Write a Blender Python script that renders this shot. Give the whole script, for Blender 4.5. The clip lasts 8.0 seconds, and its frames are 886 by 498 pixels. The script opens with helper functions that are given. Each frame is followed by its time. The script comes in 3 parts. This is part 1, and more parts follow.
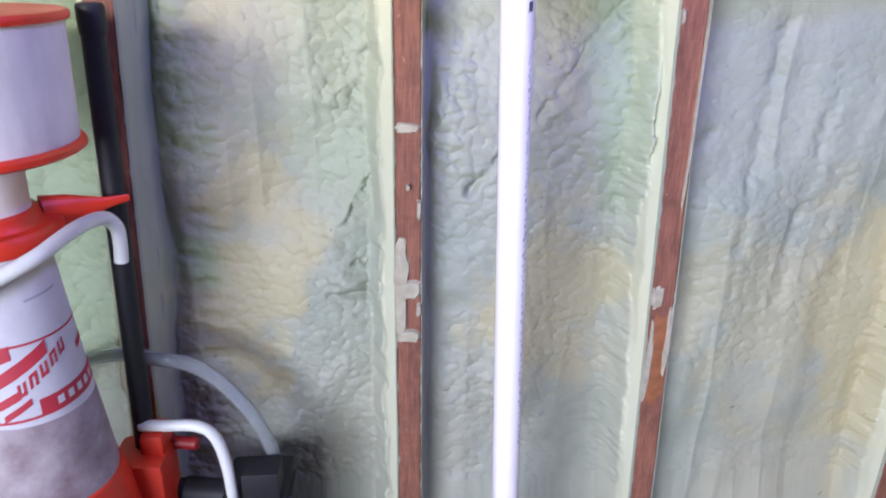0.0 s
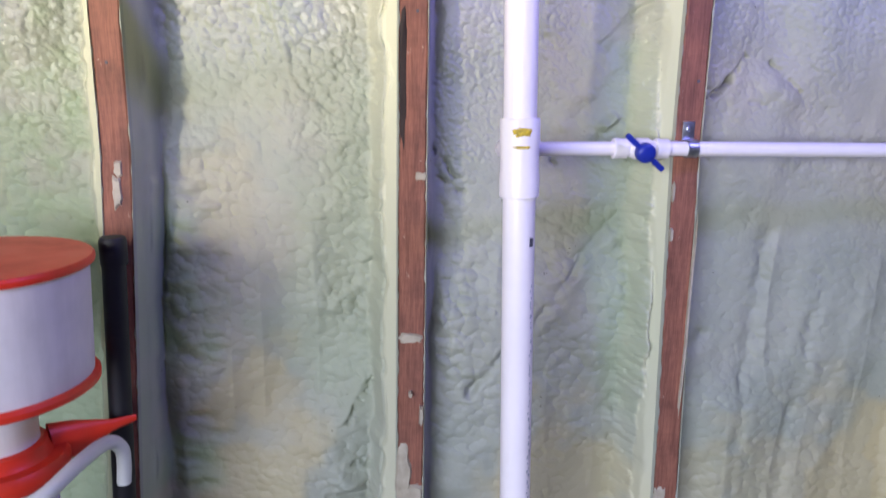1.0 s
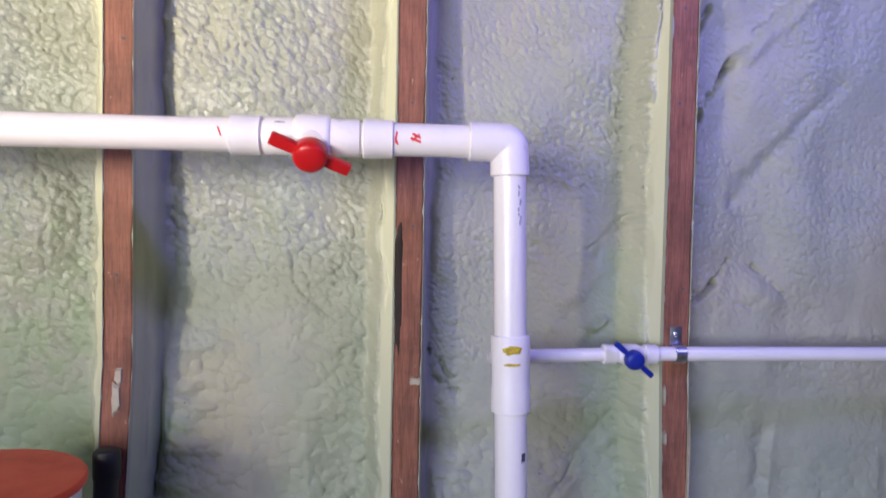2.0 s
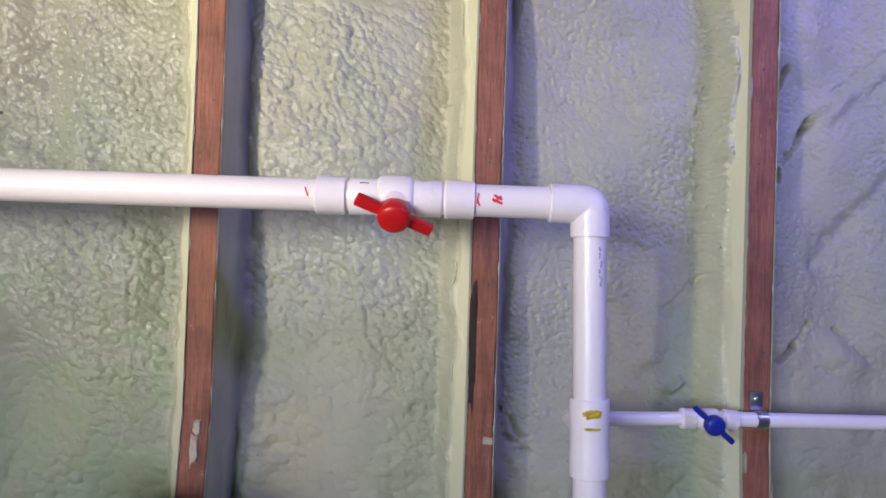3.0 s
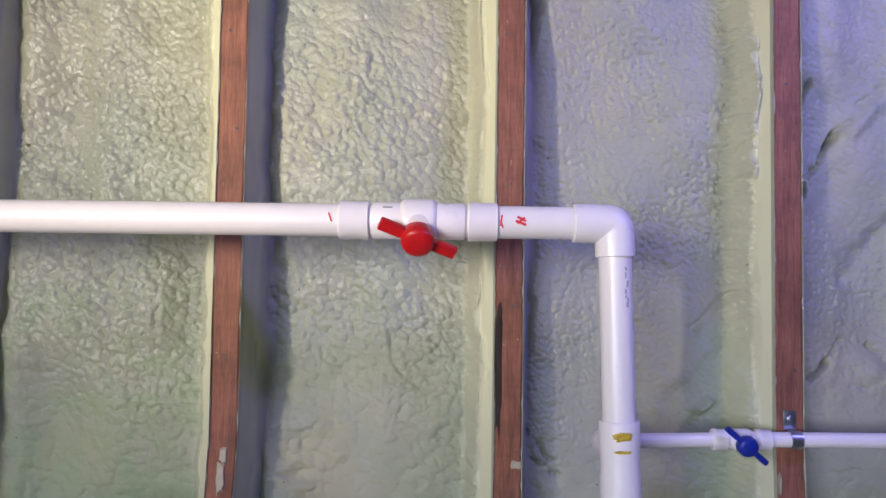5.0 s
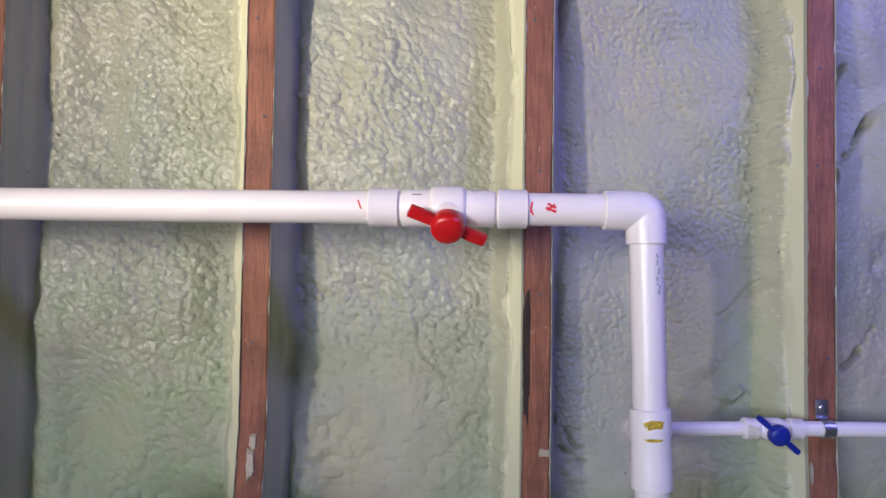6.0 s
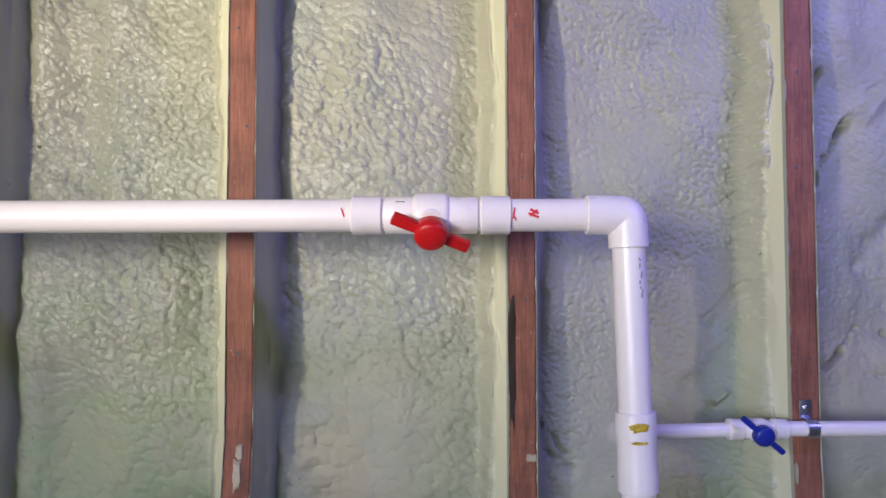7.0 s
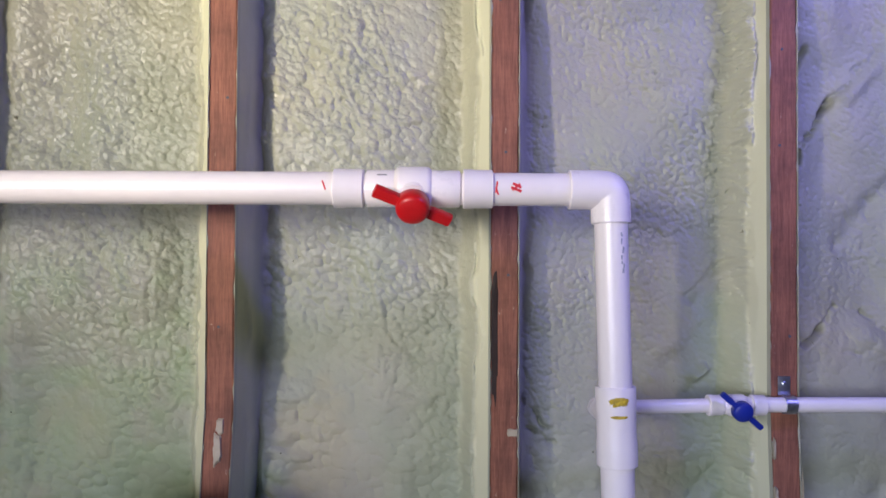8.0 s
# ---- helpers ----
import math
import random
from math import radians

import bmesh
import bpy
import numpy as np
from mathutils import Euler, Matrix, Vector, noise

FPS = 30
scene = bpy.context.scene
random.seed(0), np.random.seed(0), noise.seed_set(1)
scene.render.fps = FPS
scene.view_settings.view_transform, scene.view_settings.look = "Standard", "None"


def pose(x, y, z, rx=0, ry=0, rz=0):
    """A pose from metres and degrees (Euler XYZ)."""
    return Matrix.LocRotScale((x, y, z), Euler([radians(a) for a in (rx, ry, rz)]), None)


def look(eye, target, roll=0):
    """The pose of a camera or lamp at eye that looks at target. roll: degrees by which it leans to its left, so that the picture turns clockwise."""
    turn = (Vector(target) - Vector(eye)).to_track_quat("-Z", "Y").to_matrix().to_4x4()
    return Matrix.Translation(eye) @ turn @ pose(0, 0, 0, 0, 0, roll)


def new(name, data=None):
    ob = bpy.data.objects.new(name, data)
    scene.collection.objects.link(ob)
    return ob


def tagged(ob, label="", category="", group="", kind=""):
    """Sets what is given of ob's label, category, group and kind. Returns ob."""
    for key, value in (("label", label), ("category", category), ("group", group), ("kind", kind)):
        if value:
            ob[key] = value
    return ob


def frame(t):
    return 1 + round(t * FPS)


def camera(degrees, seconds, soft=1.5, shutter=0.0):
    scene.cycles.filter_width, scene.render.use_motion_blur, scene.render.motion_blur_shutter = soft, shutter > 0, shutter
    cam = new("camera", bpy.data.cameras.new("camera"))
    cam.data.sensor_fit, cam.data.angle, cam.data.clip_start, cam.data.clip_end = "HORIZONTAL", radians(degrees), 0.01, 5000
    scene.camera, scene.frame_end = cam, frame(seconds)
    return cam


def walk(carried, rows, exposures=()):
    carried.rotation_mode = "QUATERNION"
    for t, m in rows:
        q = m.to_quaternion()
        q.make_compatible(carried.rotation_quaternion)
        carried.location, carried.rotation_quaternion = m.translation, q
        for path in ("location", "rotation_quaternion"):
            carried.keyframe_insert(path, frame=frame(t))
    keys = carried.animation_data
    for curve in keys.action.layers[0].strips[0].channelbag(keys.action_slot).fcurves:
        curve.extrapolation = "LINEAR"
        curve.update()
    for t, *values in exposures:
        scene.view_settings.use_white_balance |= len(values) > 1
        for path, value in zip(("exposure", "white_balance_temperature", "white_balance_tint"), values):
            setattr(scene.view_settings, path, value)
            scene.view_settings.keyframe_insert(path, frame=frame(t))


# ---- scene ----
cam = camera(63.3, 8.0, shutter=0.4)
PATH = [
    (0, (-0.022, -1.048, 1.315), (0.116, 0.796, 0.552), 0.8),
    (0.2, (-0.027, -1.045, 1.341), (0.159, 0.808, 0.612), 1.4),
    (0.5, (-0.036, -1.04, 1.382), (0.164, 0.863, 0.801), 1.9),
    (0.8, (-0.047, -1.035, 1.428), (0.145, 0.894, 0.937), 0.5),
    (1, (-0.051, -1.034, 1.451), (0.135, 0.907, 1.006), 1.0),
    (1.3, (-0.048, -1.035, 1.483), (0.127, 0.923, 1.109), 0.3),
    (1.5, (-0.048, -1.038, 1.502), (0.121, 0.936, 1.229), 0.6),
    (1.8, (-0.042, -1.040, 1.548), (0.146, 0.945, 1.390), 0.6),
    (2, (-0.042, -1.048, 1.56), (0.136, 0.942, 1.479), 1.1),
    (2.2, (-0.051, -1.058, 1.56), (0.109, 0.936, 1.539), 1.5),
    (3.3, (-0.092, -1.048, 1.586), (-0.062, 0.952, 1.638), 1.7),
    (3.5, (-0.091, -1.05, 1.577), (-0.038, 0.948, 1.648), 0.9),
    (4, (-0.083, -1.048, 1.573), (-0.016, 0.949, 1.65), 0.7),
    (4.5, (-0.087, -1.048, 1.572), (-0.06, 0.949, 1.668), 0.5),
    (4.7, (-0.093, -1.046, 1.577), (-0.07, 0.952, 1.677), 0.7),
    (5.8, (-0.101, -1.05, 1.589), (-0.164, 0.949, 1.632), 0.6),
    (6, (-0.113, -1.044, 1.58), (-0.156, 0.955, 1.643), 0.8),
    (6.5, (-0.119, -1.047, 1.583), (-0.157, 0.952, 1.652), 0.5),
    (7, (-0.107, -1.046, 1.58), (-0.118, 0.953, 1.662), -0.1),
    (7.5, (-0.103, -1.044, 1.577), (-0.094, 0.954, 1.662), -0.2),
    (8, (-0.099, -1.041, 1.568), (-0.077, 0.958, 1.604), 0.3),
]
EXPOSURES = [(0, 1.36), (0.5, 1.06), (1, 0.76), (1.5, 0.48), (2, 0.27), (3.3, 0.0), (8, 0.0)]
walk(cam, [(t, look(eye, target, roll)) for t, eye, target, roll in PATH], EXPOSURES)

# ---- light ----
FLOOR, CEILING = 0.22, 2.75
LEFT, RIGHT, BACK = -2.6, 2.6, -3.4
world = bpy.data.worlds.new("world")
scene.world = world
world.use_nodes = True
sky = world.node_tree.nodes.new("ShaderNodeTexSky")
sky.sky_type, sky.sun_disc = "NISHITA", False
sky.sun_elevation, sky.sun_rotation = radians(35), radians(200)
world.node_tree.links.new(sky.outputs[0], world.node_tree.nodes["Background"].inputs[0])
world.node_tree.nodes["Background"].inputs[1].default_value = 0.08


def area_lamp(name, m, width, height, watts, colour):
    lamp = bpy.data.lights.new(name, "AREA")
    lamp.shape, lamp.size, lamp.size_y, lamp.energy, lamp.color = "RECTANGLE", width, height, watts, colour
    ob = new(name, lamp)
    ob.matrix_world = m
    return ob


# a warm work lamp on a stand behind the camera, an added soft fill at a rear wall opening, and a violet-blue batten
# hung from the ceiling
WORK = Vector((-1.35, -1.80, 1.90))
WORK_AIM = Vector((-0.36, 0.0, 2.0))
BATTEN = Vector((0.88, -0.72, 2.36))
FILL_OPENING = (-2.58, -0.52, 1.00, 2.20)
warm = area_lamp("work_lamp_light", look(WORK, WORK_AIM), 0.10, 0.60, 3.4, (1.0, 0.88, 0.66))
warm.data.spread = radians(46)

# wide unseen fill, added to brighten the whole wall softly from the left
rear_fill = area_lamp("rear_fill_light", look((-1.55, BACK - 0.03, 1.60), (0.90, 0.0, 0.80)), 2.0, 1.15, 19.5, (0.88, 0.95, 1.24))
rear_fill.data.spread = radians(85)
cool = area_lamp("batten_light", look(BATTEN - Vector((0, 0, 0.08)), (0.35, 0.0, 1.98)), 0.26, 0.07, 4.4, (0.27, 0.25, 1.0))
cool.data.spread = radians(120)


# ---- materials ----
def mat(name):
    m = bpy.data.materials.new(name)
    m.use_nodes = True
    t = m.node_tree
    return m, t.nodes, t.links, t.nodes["Principled BSDF"]


def noise_node(nodes, links, scale, detail=4, stretch=(1, 1, 1), rough=0.6):
    co = nodes.new("ShaderNodeTexCoord")
    mp = nodes.new("ShaderNodeMapping")
    mp.inputs["Scale"].default_value = stretch
    n = nodes.new("ShaderNodeTexNoise")
    n.inputs["Scale"].default_value, n.inputs["Detail"].default_value = scale, detail
    n.inputs["Roughness"].default_value = rough
    links.new(co.outputs["Object"], mp.inputs[0])
    links.new(mp.outputs[0], n.inputs["Vector"])
    return n


def ramp(nodes, links, source, stops):
    r = nodes.new("ShaderNodeValToRGB")
    while len(r.color_ramp.elements) < len(stops):
        r.color_ramp.elements.new(0.5)
    for e, (p, c) in zip(r.color_ramp.elements, stops):
        e.position, e.color = p, (*c, 1) if len(c) == 3 else c
    links.new(source, r.inputs[0])
    return r


def mixed(nodes, links, factor, a, b, kind="MIX"):
    m = nodes.new("ShaderNodeMix")
    m.data_type, m.blend_type = "RGBA", kind
    for socket, value in ((m.inputs[0], factor), (m.inputs[6], a), (m.inputs[7], b)):
        if hasattr(value, "is_linked"):
            links.new(value, socket)
        else:
            socket.default_value = value if isinstance(value, float) else (*value, 1)
    return m.outputs[2]


def bumped(nodes, links, bsdf, height, strength, distance):
    b = nodes.new("ShaderNodeBump")
    b.inputs["Strength"].default_value, b.inputs["Distance"].default_value = strength, distance
    links.new(height, b.inputs["Height"])
    links.new(b.outputs[0], bsdf.inputs["Normal"])


def attribute(nodes, name):
    a = nodes.new("ShaderNodeAttribute")
    a.attribute_name = name
    return a.outputs["Fac"]


def foam_material():
    m, n, l, p = mat("spray_foam")
    big = noise_node(n, l, 2.6, 3, (1, 1, 0.7))
    mid = noise_node(n, l, 14, 5)
    fine = noise_node(n, l, 300, 3)
    grit = n.new("ShaderNodeTexVoronoi")
    grit.feature = "SMOOTH_F1"
    grit.inputs["Scale"].default_value, grit.inputs["Smoothness"].default_value = 190, 0.3
    place = n.new("ShaderNodeTexCoord")
    l.new(place.outputs["Object"], grit.inputs["Vector"])
    pits = noise_node(n, l, 34, 4, (1, 1, 1), 0.75)
    base = ramp(n, l, big.outputs[0], [(0.3, (0.34, 0.37, 0.30)), (0.5, (0.385, 0.39, 0.315)), (0.7, (0.42, 0.395, 0.295))])
    tint = ramp(n, l, mid.outputs[0], [(0.3, (0.86, 0.88, 0.86)), (0.65, (1.0, 1.0, 1.0))])
    col = mixed(n, l, 1.0, base.outputs[0], tint.outputs[0], "MULTIPLY")
    # tan: shade from blocked blue light put into the colour, plus some stain
    col = mixed(n, l, attribute(n, "shade_stain"), col, (0.46, 0.395, 0.22))
    col = mixed(n, l, attribute(n, "green"), col, (0.31, 0.40, 0.235))
    # pale foam skin beside the studs, with warm lamplight painted into its colour
    col = mixed(n, l, attribute(n, "lit_film"), col, (0.67, 0.66, 0.47))
    specks = ramp(n, l, pits.outputs[0], [(0.275, (0.35, 0.32, 0.27)), (0.295, (1.0, 1.0, 1.0))])
    l.new(mixed(n, l, 1.0, col, specks.outputs[0], "MULTIPLY"), p.inputs["Base Color"])
    gloss = ramp(n, l, attribute(n, "coarse"), [(0.15, (0.60,) * 3), (0.75, (0.31,) * 3)])
    l.new(gloss.outputs[0], p.inputs["Roughness"])
    p.inputs["Specular IOR Level"].default_value = 0.45
    scaled = n.new("ShaderNodeMath")
    scaled.operation = "MULTIPLY"
    l.new(grit.outputs[0], scaled.inputs[0])
    l.new(attribute(n, "coarse"), scaled.inputs[1])
    first = n.new("ShaderNodeBump")
    first.invert = True
    first.inputs["Strength"].default_value, first.inputs["Distance"].default_value = 0.25, 0.0034
    l.new(scaled.outputs[0], first.inputs["Height"])
    second = n.new("ShaderNodeBump")
    second.inputs["Strength"].default_value, second.inputs["Distance"].default_value = 0.4, 0.0012
    l.new(fine.outputs[0], second.inputs["Height"])
    l.new(first.outputs[0], second.inputs["Normal"])
    l.new(second.outputs[0], p.inputs["Normal"])
    return m


def wood_material(name, dark, light, worn):
    m, n, l, p = mat(name)
    grain = noise_node(n, l, 9, 6, (11, 11, 1.1), 0.72)
    band = noise_node(n, l, 16, 5, (1.2, 1.2, 0.7), 0.65)
    chip = noise_node(n, l, 75, 5, (1, 1, 0.45), 0.75)
    saw = noise_node(n, l, 60, 3, (0.3, 0.3, 2.2), 0.6)
    fibre = noise_node(n, l, 55, 5, (7, 7, 0.35), 0.7)
    base = ramp(n, l, grain.outputs[0], [(0.22, dark), (0.52, tuple((a + b) / 2 for a, b in zip(dark, light))), (0.78, light)])
    tone = ramp(n, l, band.outputs[0], [(0.3, (0.62, 0.62, 0.66)), (0.5, (0.95, 0.93, 0.93)), (0.7, (1.15, 1.10, 1.06))])
    col = mixed(n, l, 1.0, base.outputs[0], tone.outputs[0], "MULTIPLY")
    cuts = ramp(n, l, saw.outputs[0], [(0.35, (0.94, 0.94, 0.94)), (0.6, (1.02, 1.02, 1.02))])
    col = mixed(n, l, 1.0, col, cuts.outputs[0], "MULTIPLY")
    lines = ramp(n, l, fibre.outputs[0], [(0.36, (0.76, 0.73, 0.73)), (0.5, (1.0, 1.0, 1.0)), (0.68, (1.18, 1.16, 1.14))])
    col = mixed(n, l, 1.0, col, lines.outputs[0], "MULTIPLY")
    holes = ramp(n, l, chip.outputs[0], [(0.27, (0.32, 0.28, 0.26)), (0.33, (1, 1, 1))])
    col = mixed(n, l, 1.0, col, holes.outputs[0], "MULTIPLY")
    spots = ramp(n, l, chip.outputs[0], [(0.65, (0, 0, 0)), (0.70, (0.8, 0.8, 0.8))])
    l.new(mixed(n, l, spots.outputs[0], col, worn), p.inputs["Base Color"])
    p.inputs["Roughness"].default_value = 0.68
    p.inputs["Specular IOR Level"].default_value = 0.3
    bumped(n, l, p, chip.outputs[0], 0.5, 0.0016)
    return m


def plastic(name, colour, rough=0.32, wear=0.06, coat=0.0, sub=0.0):
    m, n, l, p = mat(name)
    smudge = noise_node(n, l, 18, 5)
    scuff = noise_node(n, l, 160, 3)
    dark = tuple(c * (1 - 2.2 * wear) for c in colour)
    r = ramp(n, l, smudge.outputs[0], [(0.3, dark), (0.62, colour)])
    l.new(r.outputs[0], p.inputs["Base Color"])
    g = ramp(n, l, smudge.outputs[0], [(0.3, (rough + 0.12,) * 3), (0.7, (rough,) * 3)])
    l.new(g.outputs[0], p.inputs["Roughness"])
    p.inputs["Coat Weight"].default_value = coat
    p.inputs["Subsurface Weight"].default_value = sub
    p.inputs["Subsurface Radius"].default_value = (0.01, 0.01, 0.01)
    bumped(n, l, p, scuff.outputs[0], 0.12, 0.0005)
    return m


def metal(name, colour, rough):
    m, n, l, p = mat(name)
    stain = noise_node(n, l, 90, 4)
    r = ramp(n, l, stain.outputs[0], [(0.35, tuple(c * 0.7 for c in colour)), (0.65, colour)])
    l.new(r.outputs[0], p.inputs["Base Color"])
    p.inputs["Metallic"].default_value, p.inputs["Roughness"].default_value = 1.0, rough
    return m


def mottled(name, a, b, scale, rough):
    m, n, l, p = mat(name)
    big = noise_node(n, l, scale, 6)
    fine = noise_node(n, l, scale * 14, 3)
    r = ramp(n, l, big.outputs[0], [(0.3, a), (0.7, b)])
    l.new(r.outputs[0], p.inputs["Base Color"])
    p.inputs["Roughness"].default_value = rough
    bumped(n, l, p, fine.outputs[0], 0.25, 0.002)
    return m


def clear_plastic(name, colour, through_light, rough):
    m, n, l, p = mat(name)
    smudge = noise_node(n, l, 12, 4)
    r = ramp(n, l, smudge.outputs[0], [(0.3, tuple(c * 0.88 for c in colour)), (0.7, colour)])
    l.new(r.outputs[0], p.inputs["Base Color"])
    p.inputs["Transmission Weight"].default_value, p.inputs["Roughness"].default_value = through_light, rough
    p.inputs["IOR"].default_value = 1.2
    return m


def frosted_plastic(name, colour):
    """Thin milky plastic: part skin, part light scattered through, part clear."""
    m, n, l, p = mat(name)
    smudge = noise_node(n, l, 12, 4)
    streak = noise_node(n, l, 30, 4, (1, 1, 0.15))
    r = ramp(n, l, smudge.outputs[0], [(0.3, tuple(c * 0.86 for c in colour)), (0.7, colour)])
    dull = ramp(n, l, streak.outputs[0], [(0.35, (0.90, 0.90, 0.90)), (0.6, (1, 1, 1))])
    col = mixed(n, l, 1.0, r.outputs[0], dull.outputs[0], "MULTIPLY")
    l.new(col, p.inputs["Base Color"])
    p.inputs["Roughness"].default_value = 0.4
    glow, clear = n.new("ShaderNodeBsdfTranslucent"), n.new("ShaderNodeBsdfTransparent")
    l.new(col, glow.inputs["Color"])
    first, second = n.new("ShaderNodeMixShader"), n.new("ShaderNodeMixShader")
    first.inputs[0].default_value, second.inputs[0].default_value = 0.14, 0.02
    l.new(p.outputs[0], first.inputs[1])
    l.new(glow.outputs[0], first.inputs[2])
    l.new(first.outputs[0], second.inputs[1])
    l.new(clear.outputs[0], second.inputs[2])
    l.new(second.outputs[0], n["Material Output"].inputs[0])
    return m


FOAM = foam_material()
WOOD = wood_material("red_stained_wood", (0.16, 0.064, 0.045), (0.37, 0.158, 0.102), (0.50, 0.35, 0.26))
PVC = plastic("white_pvc", (0.89, 0.83, 0.85), 0.28, 0.02, 0.1)
FITTING = plastic("white_fitting", (0.90, 0.84, 0.86), 0.25, 0.02, 0.15)
RED = plastic("red_plastic", (0.62, 0.010, 0.014), 0.28, 0.08, 0.15)
ORANGE_RED = plastic("orange_red_plastic", (0.74, 0.040, 0.016), 0.36, 0.10)
DARK_RED = plastic("dark_red_plastic", (0.30, 0.012, 0.014), 0.4, 0.10)
BLUE = plastic("blue_plastic", (0.012, 0.028, 0.30), 0.35, 0.08)
BLACK = plastic("black_plastic", (0.008, 0.008, 0.011), 0.55, 0.1)
TANK = mottled("dusty_white_plastic", (0.52, 0.50, 0.53), (0.66, 0.64, 0.67), 9, 0.45)
DUST = mottled("pink_dust", (0.22, 0.155, 0.17), (0.44, 0.37, 0.39), 24, 0.6)
TUBE = plastic("milky_tube", (0.72, 0.73, 0.68), 0.35, 0.05, 0.0, 0.2)
HOPPER = frosted_plastic("frosted_plastic", (0.93, 0.87, 0.88))
HOSE = clear_plastic("grey_clear_hose", (0.80, 0.84, 0.84), 0.85, 0.2)
ZINC = metal("zinc", (0.62, 0.65, 0.70), 0.38)
PRINT = plastic("dark_print", (0.08, 0.08, 0.10), 0.6)
RED_INK = plastic("red_marker", (0.70, 0.03, 0.05), 0.5)
YELLOW = mottled("yellow_label", (0.22, 0.14, 0.02), (0.80, 0.58, 0.03), 260, 0.5)
DRY_FOAM = mottled("dry_foam", (0.36, 0.31, 0.23), (0.50, 0.45, 0.35), 60, 0.6)
LABEL_RED = plastic("label_red", (0.50, 0.035, 0.055), 0.5, 0.1)
GREY_PRINT = plastic("grey_print", (0.42, 0.42, 0.46), 0.6)
CONCRETE = mottled("concrete", (0.20, 0.20, 0.19), (0.34, 0.33, 0.31), 3, 0.8)
BOARD = mottled("plain_board", (0.24, 0.235, 0.215), (0.33, 0.32, 0.30), 2, 0.7)
SHEATHING = mottled("sheathing", (0.30, 0.22, 0.14), (0.42, 0.32, 0.20), 6, 0.8)
LAMP_WHITE = plastic("lamp_white", (0.8, 0.8, 0.8), 0.4)


# ---- building helpers ----
def mesh_object(name, bm, material, smooth=True, angle=40):
    me = bpy.data.meshes.new(name)
    bm.normal_update()
    bm.to_mesh(me)
    bm.free()
    me.materials.append(material)
    if smooth:
        me.polygons.foreach_set("use_smooth", [True] * len(me.polygons))
        me.set_sharp_from_angle(angle=radians(angle))
    return new(name, me)


def part(name, bm, material, parent, label=""):
    ob = mesh_object(name, bm, material)
    ob.parent = parent
    ob.matrix_parent_inverse = parent.matrix_world.inverted()
    return tagged(ob, label)


def thing(name, at, label, category, group=""):
    ob = new(name)
    ob.location = at
    ob.empty_display_size = 0.05
    bpy.context.view_layer.update()
    return tagged(ob, label, category, group)


def structure(name, bm, material, label, category, smooth=False):
    return tagged(mesh_object(name, bm, material, smooth), label, category, kind="structure")


def box(bm, x0, x1, y0, y1, z0, z1, bevel=0.0, m=None):
    made = bmesh.ops.create_cube(bm, size=1)["verts"]
    bmesh.ops.transform(bm, verts=made, matrix=Matrix.Translation(((x0 + x1) / 2, (y0 + y1) / 2, (z0 + z1) / 2)) @ Matrix.Diagonal((x1 - x0, y1 - y0, z1 - z0, 1)))
    if bevel:
        edges = list({e for v in made for e in v.link_edges})
        out = bmesh.ops.bevel(bm, geom=edges, offset=bevel, segments=2, affect="EDGES", profile=0.6)
        made = list({v for f in out["faces"] for v in f.verts} | {v for v in made if v.is_valid})
    if m is not None:
        bmesh.ops.transform(bm, verts=made, matrix=m)
    return bm


def lathe(bm, profile, m=None, steps=40):
    """Turn rows of (radius, height) about z; close them with caps where the radius is over nothing."""
    rings = []
    for r, h in profile:
        rings.append([bm.verts.new((r * math.cos(2 * math.pi * i / steps), r * math.sin(2 * math.pi * i / steps), h)) for i in range(steps)])
    for a, b in zip(rings, rings[1:]):
        for i in range(steps):
            bm.faces.new((a[i], a[(i + 1) % steps], b[(i + 1) % steps], b[i]))
    bm.faces.new(rings[0][::-1])
    bm.faces.new(rings[-1])
    if m is not None:
        bmesh.ops.transform(bm, verts=[v for ring in rings for v in ring], matrix=m)
    return bm


def tube(bm, points, radius, steps=20, hollow=0.0):
    """A round tube along points, each ring square to the path."""
    pts = [Vector(p) for p in points]
    up = Vector((0.13, 0.71, 0.69))
    rings, inner = [], []
    for i, p in enumerate(pts):
        way = (pts[min(i + 1, len(pts) - 1)] - pts[max(i - 1, 0)]).normalized()
        side = way.cross(up).normalized()
        lift = side.cross(way)
        ring = lambda r: [bm.verts.new(p + r * (math.cos(2 * math.pi * k / steps) * side + math.sin(2 * math.pi * k / steps) * lift)) for k in range(steps)]
        rings.append(ring(radius))
        if hollow:
            inner.append(ring(radius * hollow))
    for rows in (rings, inner):
        for a, b in zip(rows, rows[1:]):
            for k in range(steps):
                f = (a[k], a[(k + 1) % steps], b[(k + 1) % steps], b[k])
                bm.faces.new(f if rows is rings else f[::-1])
    if hollow:
        for end in (0, -1):
            for k in range(steps):
                bm.faces.new((rings[end][k], rings[end][(k + 1) % steps], inner[end][(k + 1) % steps], inner[end][k]))
    else:
        bm.faces.new(rings[0][::-1])
        bm.faces.new(rings[-1])
    bmesh.ops.recalc_face_normals(bm, faces=bm.faces)
    return bm


